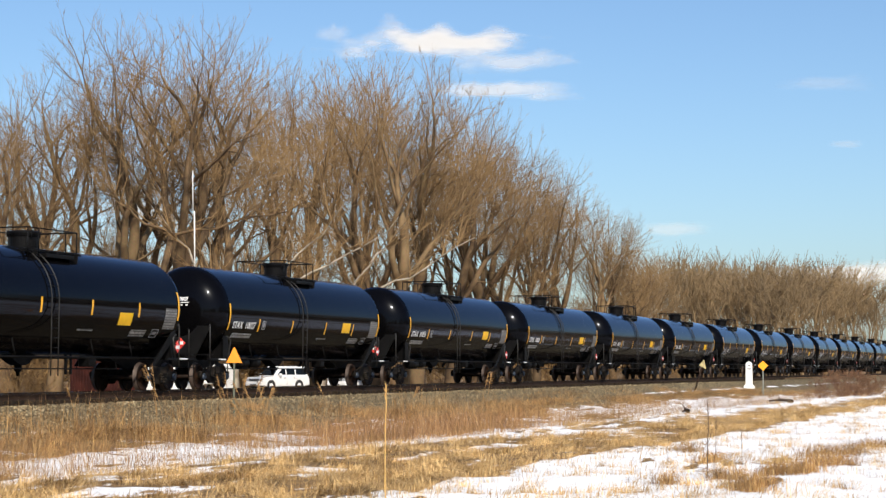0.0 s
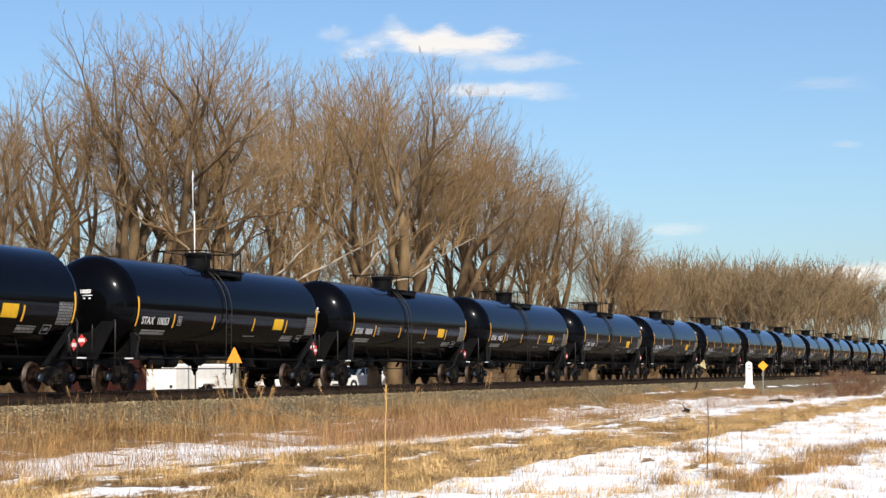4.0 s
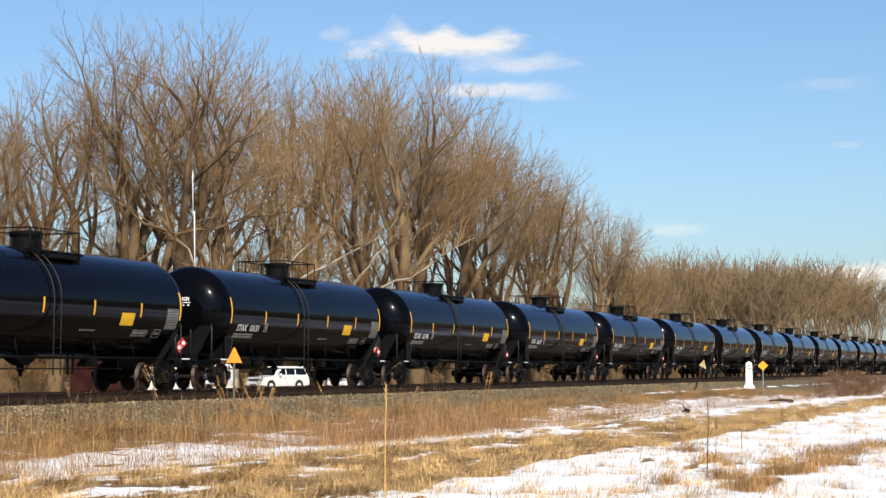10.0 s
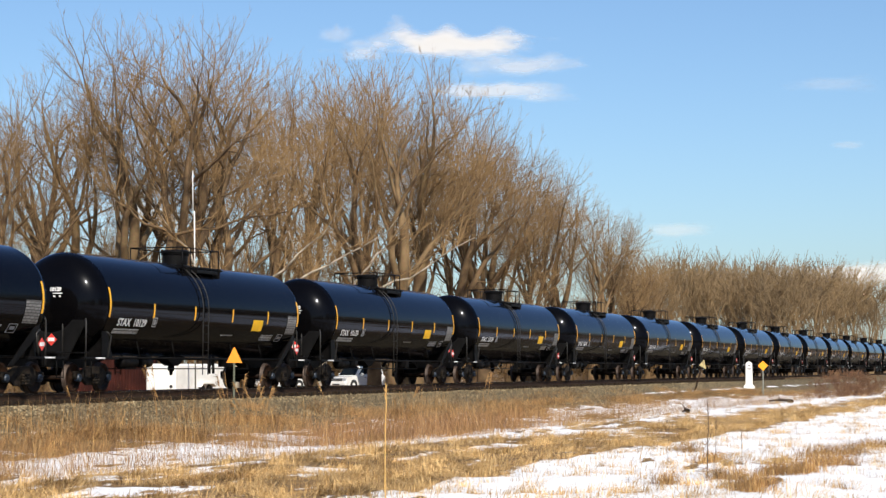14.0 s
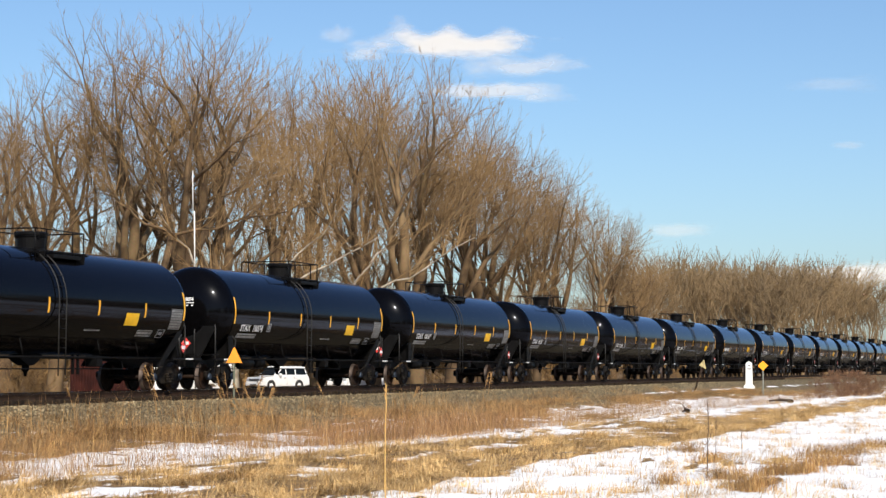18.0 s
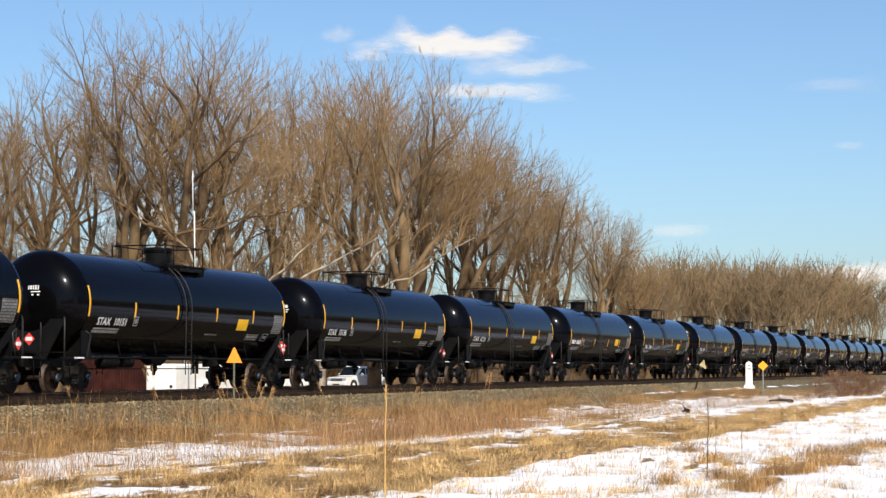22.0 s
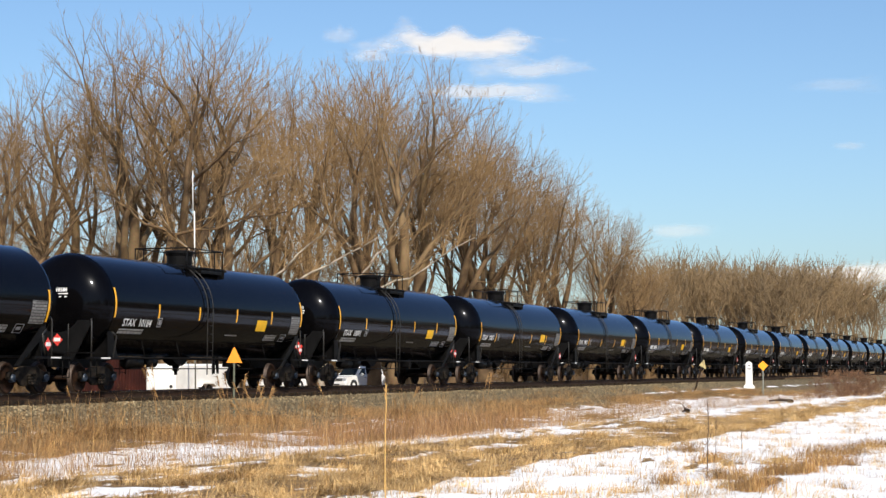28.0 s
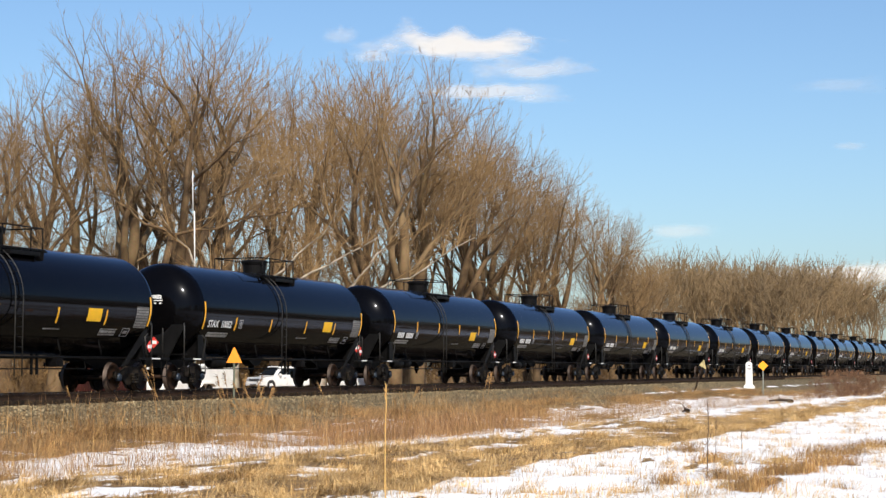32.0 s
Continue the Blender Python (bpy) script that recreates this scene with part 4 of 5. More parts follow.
        o = thing("tree", "old bare tree with long limbs sweeping sideways", "tree", "bare trees behind the track", pose(*place(off_x, away)))
        for n, w, m in (("trunk", limbs, M_BARK if seed == 53 else M_PALEBARK), ("crown", crown, M_TWIG)):
            c = new(n, w.mesh(n, m))
            c.parent = o

    # undergrowth and woods that nobody could count
    def low(seed, forked=False, **kw):
        limbs, crown = forked_tree(seed, **kw) if forked else grow(seed, **kw)
        return np.array([tuple(v) for v in crown.v + limbs.v]), np.array(crown.f + [tuple(i + len(crown.v) for i in t) for t in limbs.f])

    def scatter(name, label, category, spots, tall, model, mat, seed):
        r = np.random.RandomState(seed)
        v0, f0 = model
        vs, fs, count = [], [], 0
        for x, y, h in spots:
            t, s = r.uniform(0, 6.283), h / tall
            c, sn = math.cos(t), math.sin(t)
            w = v0 @ np.array([[c, sn, 0], [-sn, c, 0], [0, 0, 1]]) * s + np.array([x, y, land(x, y)])
            vs.append(w)
            fs.append(f0 + count)
            count += len(w)
        tagged(new(name, mesh_np(name, np.concatenate(vs), np.concatenate(fs), mat)), label, category, kind="stuff")

    r = np.random.RandomState(5)
    low_spots = [(r.uniform(78, 104), r.uniform(19, 27), r.uniform(2.0, 3.6)) for _ in range(16)]
    low_spots = [q for q in low_spots if not 1.66 < q[0] / (q[1] + 30.1) < 2.3]
    brush = low(71, high=7, wide=0.45, kids=(4, 7, 7), fork=0.08, thick=0.006, stems=3, twig=0.012, steep=1.5, last=3)
    spots = low_spots
    for _ in range(62):
        x = r.uniform(62, 340)
        spots.append((x, r.uniform(19, 48) if x > 115 else r.uniform(27, 55), r.uniform(3.0, 6.5)))
    for _ in range(34):
        away = r.uniform(124, 195)
        x, y, _z = place(r.uniform(-0.25, -0.115 if away < 170 else -0.02), away)
        spots.append((x, y, r.uniform(4.5, 8.0)))
    for _ in range(22):
        x, y, _z = place(r.uniform(-0.25, -0.118), r.uniform(116, 130))
        spots.append((x, y, r.uniform(4.5, 7.5)))
    for _ in range(26):
        x, y, _z = place(r.uniform(-0.115, 0.02), r.uniform(172, 190))
        spots.append((x, y, r.uniform(8.0, 12.0)))
    for _ in range(26):
        x, y, _z = place(r.uniform(-0.01, 0.12), r.uniform(200, 240))
        spots.append((x, y, r.uniform(8.0, 12.0)))
    for _ in range(40):
        x, y, _z = place(r.uniform(0.05, 0.25), r.uniform(235, 330))
        if y > 12:
            spots.append((x, y, r.uniform(5.0, 9.0)))
    spots = [q for q in spots if not (1.70 < q[0] / (q[1] + 30.1) < 2.62 and math.hypot(q[0], q[1] + 30.1) < 168)]
    scatter("undergrowth", "dense leafless russet undergrowth at the wood's edge", "undergrowth", spots, 7, brush, M_BRUSH, 6)
    slim = low(91, True, high=15, split=(14, 26), first=3, levels=4, shoots=1, tips=1, twig=0.013, thick=0.009, spread=0.7, bare=0.34, lift=0.12)
    spots = [(x, y, h) for x, y, h in zip(r.uniform(70, 330, 70), r.uniform(36, 95, 70), r.uniform(11, 17, 70))]
    for _ in range(60):
        away = r.uniform(134, 200)
        x, y, _z = place(r.uniform(-0.25, -0.115 if away < 168 else -0.02), away)
        spots.append((x, y, r.uniform(10, 16) * away / 150))
    scatter("inner_wood", "leafless slender trees deep in the wood", "woods", spots, 15, slim, M_TWIG, 8)
    far = low(81, True, high=16, split=(12, 28), first=3, levels=5, shoots=1, tips=1, twig=0.022, thick=0.007, bare=0.24, lift=0.06, spread=0.85)
    rough = low(82, high=16, wide=0.45, kids=(5, 6, 5), fork=0.1, thick=0.012, twig=0.20, steep=1.3, last=3)
    spots = [(x, y, h) for x, y, h in zip(np.concatenate([r.uniform(-170, 330, 80), r.uniform(330, 1100, 70)]), r.uniform(-98, -72, 150), r.uniform(16, 22, 150))]
    scatter("near_wood", "leafless brown wood across the field", "woods", spots, 16, rough, M_TWIG, 17)
    spots = []
    for _ in range(120):
        off_x, away = r.uniform(0.095, 0.25), r.uniform(280, 420)
        x, y, _z = place(off_x, away)
        if y > 14:
            spots.append((x, y, away * (0.0600 + 0.009 * r.uniform(-1, 1)) + 1.7 - away * 0.06 * max(0, off_x - 0.12)))
    scatter("far_wood", "distant leafless brown wood along the track", "woods", spots, 16, far, M_FARTWIG, 7)


build_trees()


# ---- grass, weeds and stones ----
def blades(name, label, category, spots, tall, wide, lean, mat, seed, swirl=0.0):
    """Dry stalks, each a narrow bent blade of two triangles, at the places given (x, y)."""
    r = np.random.RandomState(seed)
    p = np.array([(x, y, land(x, y) - 0.02) for x, y in spots])
    n = len(p)
    h = tall[0] + (tall[1] - tall[0]) * r.rand(n) ** 1.5
    a = r.rand(n) * 2 * np.pi
    if swirl:
        lay = np.array([5.0 * noise.noise((x * swirl, y * swirl * 1.6, 40)) - 0.6 for x, y in spots])
        a = lay + r.randn(n) * 0.7
    tip = np.abs(r.randn(n)) * lean * h
    side = np.stack([np.cos(a + 1.57), np.sin(a + 1.57), np.zeros(n)], 1) * (wide * (0.6 + 0.8 * r.rand(n)))[:, None]
    go = np.stack([np.cos(a), np.sin(a), np.zeros(n)], 1)
    up = np.array([0, 0, 1.0])
    midp = p + go * (tip * 0.35)[:, None] + up * (h * 0.6)[:, None]
    top = p + go * tip[:, None] + up * (h * np.clip(1 - 0.25 * (tip / h) ** 2, 0.3, 1))[:, None]
    v = np.stack([p - side, p + side, midp + side * 0.7, midp - side * 0.7, top], 1).reshape(-1, 3)
    i = np.arange(n)[:, None] * 5
    f = np.concatenate([i + [0, 1, 2], i + [0, 2, 3], i + [3, 2, 4]], 1).reshape(-1, 3)
    tagged(new(name, mesh_np(name, v, f, mat)), label, category, kind="stuff")


def build_growth():
    r = np.random.RandomState(12)
    def clumps(count, per, xr, yr, keep, spread):
        out = []
        while len(out) < count:
            u = r.rand()
            x = xr[0] + (xr[1] - xr[0]) * u ** 1.6
            y = r.uniform(*yr)
            if r.rand() < keep(x, y):
                k = r.randint(max(1, per // 2), per + per // 2)
                g = r.randn(k, 2) * spread
                out += [(x + a, y + b) for a, b in g]
        return out
    blades("golden_grass", "matted golden dry grass between the snow strips", "grass",
           clumps(105000, 44, (16, 130), (-21.0, -14.6), lambda x, y: 0.03 + 0.97 * (1 - snowy(x, y)) ** 2, 0.14), (0.07, 0.25), 0.0036, 2.7, M_GRASS, 1, 0.8)
    blades("field_tussocks", "golden grass tussocks standing out of the snow", "grass",
           clumps(24000, 30, (17, 120), (-27.5, -20.5), lambda x, y: 0.012 + (1 - snowy(x, y)) ** 3, 0.11), (0.06, 0.26), 0.0036, 2.0, M_GRASS, 2, 0.9)
    blades("snow_tufts", "small straw tufts poking through the snow", "grass",
           clumps(36000, 20, (17, 110), (-27.5, -20.0), lambda x, y: 0.4 + 1.2 * noise.noise((x * 0.4, y * 0.9, 3)), 0.09), (0.04, 0.20), 0.0036, 1.4, M_GRASS, 9, 0.6)
    blades("ditch_grass", "thin brown stalks in the snowy ditch", "grass",
           clumps(40000, 10, (20, 150), (-14.8, -8.5), lambda x, y: 0.18 + 0.9 * (1 - snowy(x, y)) ** 2, 0.22), (0.08, 0.46), 0.0030, 1.2, M_WEED, 3)
    blades("bank_weeds", "russet dry weeds on the gravel bank", "weeds",
           clumps(75000, 40, (24, 140), (-10.0, -3.2), lambda x, y: max(0.0, 0.35 + 1.6 * noise.noise((x * 0.2, y * 0.5, 21))) * (0.25 if y > -5.4 else 1.0) * (1 - 0.8 * snowy(x, y)), 0.24), (0.05, 0.50), 0.0034, 2.0, M_WEED, 4, 0.5)
    blades("tall_weeds", "tall thin dry weed stalks on the bank", "weeds",
           clumps(5200, 12, (26, 75), (-13.0, -4.0), lambda x, y: max(0.0, -0.05 + 1.6 * noise.noise((x * 0.25, y * 0.3, 33))), 0.34), (0.35, 1.25), 0.0036, 0.9, M_WEED, 5)
    blades("rust_weeds", "tangled rust-red dead weeds at the ditch's edge", "weeds",
           clumps(9000, 44, (40, 66), (-15.0, -7.5), lambda x, y: math.exp(-((x - 50) / 6.5) ** 2 - ((y + 12.2) / 1.5) ** 2) * (0.4 + noise.noise((x * 0.5, y * 0.9, 2))), 0.30), (0.12, 1.0), 0.0034, 1.2, M_RUST, 14)
    heaps = []
    for off_x, away, count, wide in ((0.150, 28.6, 900, 0.34), (0.163, 26.2, 1100, 0.40), (0.172, 29.5, 700, 0.30), (0.186, 30.4, 1100, 0.42), (0.203, 32.5, 1300, 0.50), (0.214, 36.5, 900, 0.45),
                                     (0.196, 36.0, 800, 0.40), (0.226, 40.0, 900, 0.50), (0.140, 33.0, 500, 0.28), (0.118, 27.0, 350, 0.22), (0.128, 38.0, 500, 0.34)):
        x, y, _ = place(off_x, away)
        heaps += [(x + a * wide * 1.0, y + b * wide * 0.45) for a, b in r.randn(int(count * 0.8), 2)]
    blades("tussock_mounds", "shaggy brown grass mounds rising from the snow", "grass", heaps, (0.08, 0.32), 0.0036, 1.6, M_WEED, 21, 0.7)
    # ballast stones
    n = 40000
    x = 22 + 130 * r.rand(n) ** 1.7
    y = -1.1 - 7.4 * r.rand(n) ** 1.25
    bare = np.array([snowy(a, b) < 0.55 for a, b in zip(x, y)])
    x, y = x[bare], y[bare]
    n = len(x)
    s = 0.018 + 0.026 * r.rand(n)
    c = np.stack([x, y, [land(a, b) + 0.012 for a, b in zip(x, y)]], 1)
    o = np.array([(1, 0, 0), (-1, 0, 0), (0, 1, 0), (0, -1, 0), (0, 0, 0.7), (0, 0, -0.7)])
    v = (c[:, None, :] + o[None] * s[:, None, None] * (0.6 + 0.8 * r.rand(n, 6, 1)) + r.randn(n, 6, 3) * 0.006).reshape(-1, 3)
    i = np.arange(n)[:, None, None] * 6
    t = np.array([(0, 2, 4), (2, 1, 4), (1, 3, 4), (3, 0, 4), (3, 1, 5), (0, 3, 5)])
    tagged(new("ballast", mesh_np("ballast", v, (i + t[None]).reshape(-1, 3), M_STONE)), "loose grey-brown crushed stone ballast", "ballast", kind="stuff")


build_growth()


def build_stalks():
    """Single plants that stand out: tall stalks, a dark red shrub, a rotten log."""
    rng = random.Random(3)
    def stalk(name, label, off_x, away, top, mat, r, lean=0.0, side=()):
        x, y, z = place(off_x, away)
        t = thing(name, label, "plant", "", pose(x, y, z))
        w = Wood()
        n = 6
        pts = [Vector((lean * (i / n) ** 1.5 + rng.uniform(-0.012, 0.012), rng.uniform(-0.012, 0.012), -0.1 + (top + 0.1) * i / n)) for i in range(n + 1)]
        w.tube(pts, r, r * 0.5, 5)
        o = new("stem", w.mesh("stem", mat))
        o.parent = t
        w = Wood()
        for k in range(10):
            p = pts[-1] - Vector((0, 0, 0.02 * k))
            w.cone(p, p + Vector((rng.uniform(-0.03, 0.03), rng.uniform(-0.03, 0.03), 0.06)), r * 0.8)
        for f, a, b in side:
            p = pts[int(f * n)]
            w.cone(p, p + Vector((a * 0.33, -a * 0.94, b)), r * 0.7)
        o = new("seed_head", w.mesh("seed_head", mat))
        o.parent = t
    def plume(off_x, away, top, bend):
        x, y, z = place(off_x, away)
        t = thing("plume_reed", "tall tan reed with a feathery seed plume on the bank", "plant", "reeds on the bank", pose(x, y, z))
        w = Wood()
        n = 6
        pts = [Vector((0.33 * bend * (i / n) ** 2, -0.94 * bend * (i / n) ** 2, -0.1 + (top + 0.1) * i / n)) for i in range(n + 1)]
        w.tube(pts, 0.008, 0.004, 4)
        o = new("stem", w.mesh("stem", M_WEED))
        o.parent = t
        w = Wood()
        for k in range(34):
            u = rng.random()
            p = pts[-1].lerp(pts[-2], u * 1.1)
            way = 1 if bend > 0 else -1
            w.cone(p, p + Vector((0.33 * way * rng.uniform(-0.02, 0.14), -0.94 * way * rng.uniform(-0.02, 0.14), rng.uniform(-0.05, 0.10))), 0.010)
        o = new("plume", w.mesh("plume", M_WEED))
        o.parent = t
    for k in range(26):
        px = rng.choice((-0.116, -0.112, -0.106, -0.103, -0.100, -0.098, -0.094, -0.091, -0.15, -0.19, -0.055, -0.02, 0.02))
        plume(px + rng.uniform(-0.004, 0.004), rng.uniform(46, 56), rng.uniform(1.0, 1.75), rng.choice((-1, 1)) * rng.uniform(0.1, 0.45))
    straw = material("straw_stalk", (0.60, 0.36, 0.11), 0.7, spread=0.2)
    dark = material("dark_stalk", (0.10, 0.06, 0.035), 0.8, spread=0.3)
    stalk("reed", "tall golden reed standing in the grass", -0.0302, 24.0, 1.42, straw, 0.011)
    stalk("weed_stalk", "tall dark bare weed stalk in the snow", 0.1391, 29.0, 1.12, dark, 0.010, 0.05, ((0.5, 0.12, 0.3), (0.7, -0.1, 0.2)))
    stalk("weed_stalk", "thin bent weed stalk in the snow", 0.1425, 29.4, 0.85, dark, 0.006, 0.25)
    stalk("weed_stalk", "thin bent weed stalk in the snow", 0.1575, 32.0, 0.62, dark, 0.005, -0.15, ((0.6, 0.2, 0.1),))
    stalk("weed_stalk", "thin bent weed stalk in the snow", 0.118, 33.0, 0.6, dark, 0.004, 0.15)
    limbs, crown = grow(66, 2.0, 0.9, (5, 6, 6, 4), 0.05, 0.006, stems=4, twig=0.005)
    red = island_material("red_twigs", [(0.085, 0.038, 0.018), (0.16, 0.075, 0.036), (0.25, 0.140, 0.070)])
    for off_x, away, size in ((0.2025, 112, 0.85), (0.2105, 114, 1.05), (0.2190, 117, 1.0), (0.2260, 120, 0.8)):
        t = thing("red_shrub", "low bare shrub with dull red twigs beside the bank", "shrub", "shrubs on the bank", pose(*place(off_x, away), 0, 0, off_x * 9000) @ Matrix.Diagonal((size, size, size * 0.8, 1)))
        for n, w in (("stem", limbs), ("crown", crown)):
            o = new(n, w.mesh(n, red))
            o.parent = t
    for off_x, away, length, turn in ((0.178, 94, 3.0, 30), (0.128, 72, 1.0, 20)):
        x, y, z = place(off_x, away)
        w = Wood()
        w.tube([Vector((-length / 2, 0, 0.10)), Vector((-length / 5, 0.03, 0.14)), Vector((length / 4, -0.04, 0.12)), Vector((length / 2, 0.05, 0.07))], 0.085, 0.04, 9)
        w.cone(Vector((0, 0, 0.15)), Vector((0.3, 0.2, 0.45)), 0.04)
        o = new("fallen_log", w.mesh("fallen_log", dark))
        o.matrix_basis = pose(x, y, z, 0, 0, turn)
        tagged(o, "dark rotten log lying in the snow", "log")


build_stalks()


# ---- parked vehicles, trailer and container beyond the track ----
def suv(label, m):
    """A large white utility vehicle; its nose points to -x, the middle of the front bumper's foot is the origin."""
    car = thing("parked_suv", label, "car", "parked white vehicles", m)
    bm = bmesh.new()
    plate(bm, [(0.02, 0.42), (0.0, 0.70), (0.05, 0.98), (0.22, 1.06), (1.45, 1.16), (5.05, 1.20), (5.18, 0.95), (5.2, 0.45), (4.75, 0.36), (0.5, 0.34)], "y", -0.97, 0.97)
    bmesh.ops.bevel(bm, geom=bm.edges[:], offset=0.055, segments=2, affect="EDGES")
    body = part("body", bm, M_WHITEPAINT, car, "glossy white painted body")
    bm = bmesh.new()
    lo = [(1.30, -0.90), (5.08, -0.90), (5.08, 0.90), (1.30, 0.90)]
    hi = [(2.10, -0.72), (4.85, -0.74), (4.85, 0.74), (2.10, 0.72)]
    a = [bm.verts.new((x, y, 1.15)) for x, y in lo]
    b = [bm.verts.new((x, y, 1.94)) for x, y in hi]
    bm.faces.new(a[::-1])
    bm.faces.new(b)
    for i in range(4):
        bm.faces.new((a[i], a[(i + 1) % 4], b[(i + 1) % 4], b[i]))
    bmesh.ops.recalc_face_normals(bm, faces=bm.faces[:])
    bmesh.ops.bevel(bm, geom=bm.edges[:], offset=0.05, segments=2, affect="EDGES")
    part("cabin", bm, M_WHITEPAINT, car)
    def pane(name, q):
        bm = bmesh.new()
        vs = [bm.verts.new(p) for p in q]
        f = bm.faces.new(vs)
        r = bmesh.ops.extrude_face_region(bm, geom=[f])
        bm.normal_update()
        n = f.normal
        for v in r["geom"]:
            if isinstance(v, bmesh.types.BMVert):
                v.co -= n * 0.012
        bmesh.ops.recalc_face_normals(bm, faces=bm.faces[:])
        part(name, bm, M_GLASS, car, "dark tinted glass")
    def on_front(y, u):
        k = 0.90 - 0.17 * u
        return (1.30 + 0.80 * u - 0.012, y * k, 1.15 + 0.79 * u + 0.012)
    pane("windscreen", [on_front(-0.93, 0.08), on_front(0.93, 0.08), on_front(0.93, 0.90), on_front(-0.93, 0.90)])
    for s in (-1, 1):
        def on_side(x, u):
            return (x, s * (0.90 - 0.17 * u + 0.012), 1.15 + 0.79 * u)
        for x0, x1, x2, x3 in ((1.72, 2.62, 2.62, 2.28), (2.74, 3.62, 3.62, 2.74), (3.76, 4.85, 4.72, 3.76)):
            q = [on_side(x0, 0.16), on_side(x1, 0.16), on_side(x2, 0.74), on_side(x3, 0.74)]
            pane("side_window", q if s < 0 else q[::-1])
        bm = bmesh.new()
        box(bm, 1.78, 1.95, s * 1.10 - 0.11, s * 1.10 + 0.11, 1.18, 1.38, 0.03)
        part("mirror", bm, M_WHITEPAINT, car)
        bm = bmesh.new()
        tube(bm, [(2.3, s * 0.66, 1.93), (2.35, s * 0.66, 1.99), (4.6, s * 0.66, 1.99), (4.7, s * 0.66, 1.93)], 0.018, 6)
        part("roof_rail", bm, M_DARKTRIM, car)
        bm = bmesh.new()
        box(bm, -0.02, 0.20, s * 0.76 - 0.17, s * 0.76 + 0.17, 0.78, 0.99, 0.03)
        part("headlight", bm, M_LAMP, car, "clear headlight")
        bm = bmesh.new()
        box(bm, -0.025, 0.06, s * 0.70 - 0.10, s * 0.70 + 0.10, 0.50, 0.60, 0.02)
        part("fog_light", bm, M_LAMP, car)
        for x in (0.98, 4.02):
            bm = bmesh.new()
            lathe(bm, [(s * 0.72, 0.24), (s * 0.72, 0.36), (s * 0.76, 0.395), (s * 0.94, 0.395), (s * 0.985, 0.36), (s * 0.985, 0.25)], "y", 24, (x, 0, 0.395))
            w = part("wheel", bm, M_TYRE, car, "black rubber tyre")
            bm = bmesh.new()
            lathe(bm, [(s * 0.95, 0.25), (s * 0.97, 0.20), (s * 0.94, 0.08), (s * 0.965, 0.0)], "y", 14, (x, 0, 0.395), smooth=False)
            part("rim", bm, M_CHROME, w)
            # flat dark ring on the body side, drawn for the shade inside the wheel well
            bm = bmesh.new()
            lathe(bm, [(s * 0.960, 0.20), (s * 0.976, 0.21), (s * 0.976, 0.455), (s * 0.960, 0.46)], "y", 24, (x, 0, 0.42))
            part("wheel_arch", bm, M_DARKTRIM, car, "dark ring in place of the wheel well's shade")
        for x in (2.68, 3.70):
            bm = bmesh.new()
            box(bm, x - 0.003, x + 0.003, s * 0.972 - 0.002, s * 0.972 + 0.002, 0.5, 1.12)
            part("door_seam", bm, M_DARKTRIM, car)
        for x in (2.45, 3.50):
            bm = bmesh.new()
            box(bm, x - 0.1, x + 0.1, s * 0.985 - 0.02, s * 0.985 + 0.02, 1.0, 1.04, 0.008)
            part("door_handle", bm, M_CHROME, car)
    bm = bmesh.new()
    box(bm, -0.03, 0.1, -0.55, 0.55, 0.76, 0.98, 0.02)
    part("grille", bm, M_DARKTRIM, car, "dark front grille")
    bm = bmesh.new()
    box(bm, -0.045, 0.0, -0.57, 0.57, 0.855, 0.895, 0.008)
    part("grille_bar", bm, M_CHROME, car)
    bm = bmesh.new()
    box(bm, -0.07, 0.18, -0.93, 0.93, 0.40, 0.70, 0.05)
    part("bumper", bm, M_WHITEPAINT, car)
    bm = bmesh.new()
    box(bm, -0.085, -0.06, -0.35, 0.35, 0.44, 0.54, 0.01)
    part("air_intake", bm, M_DARKTRIM, car)
    return car


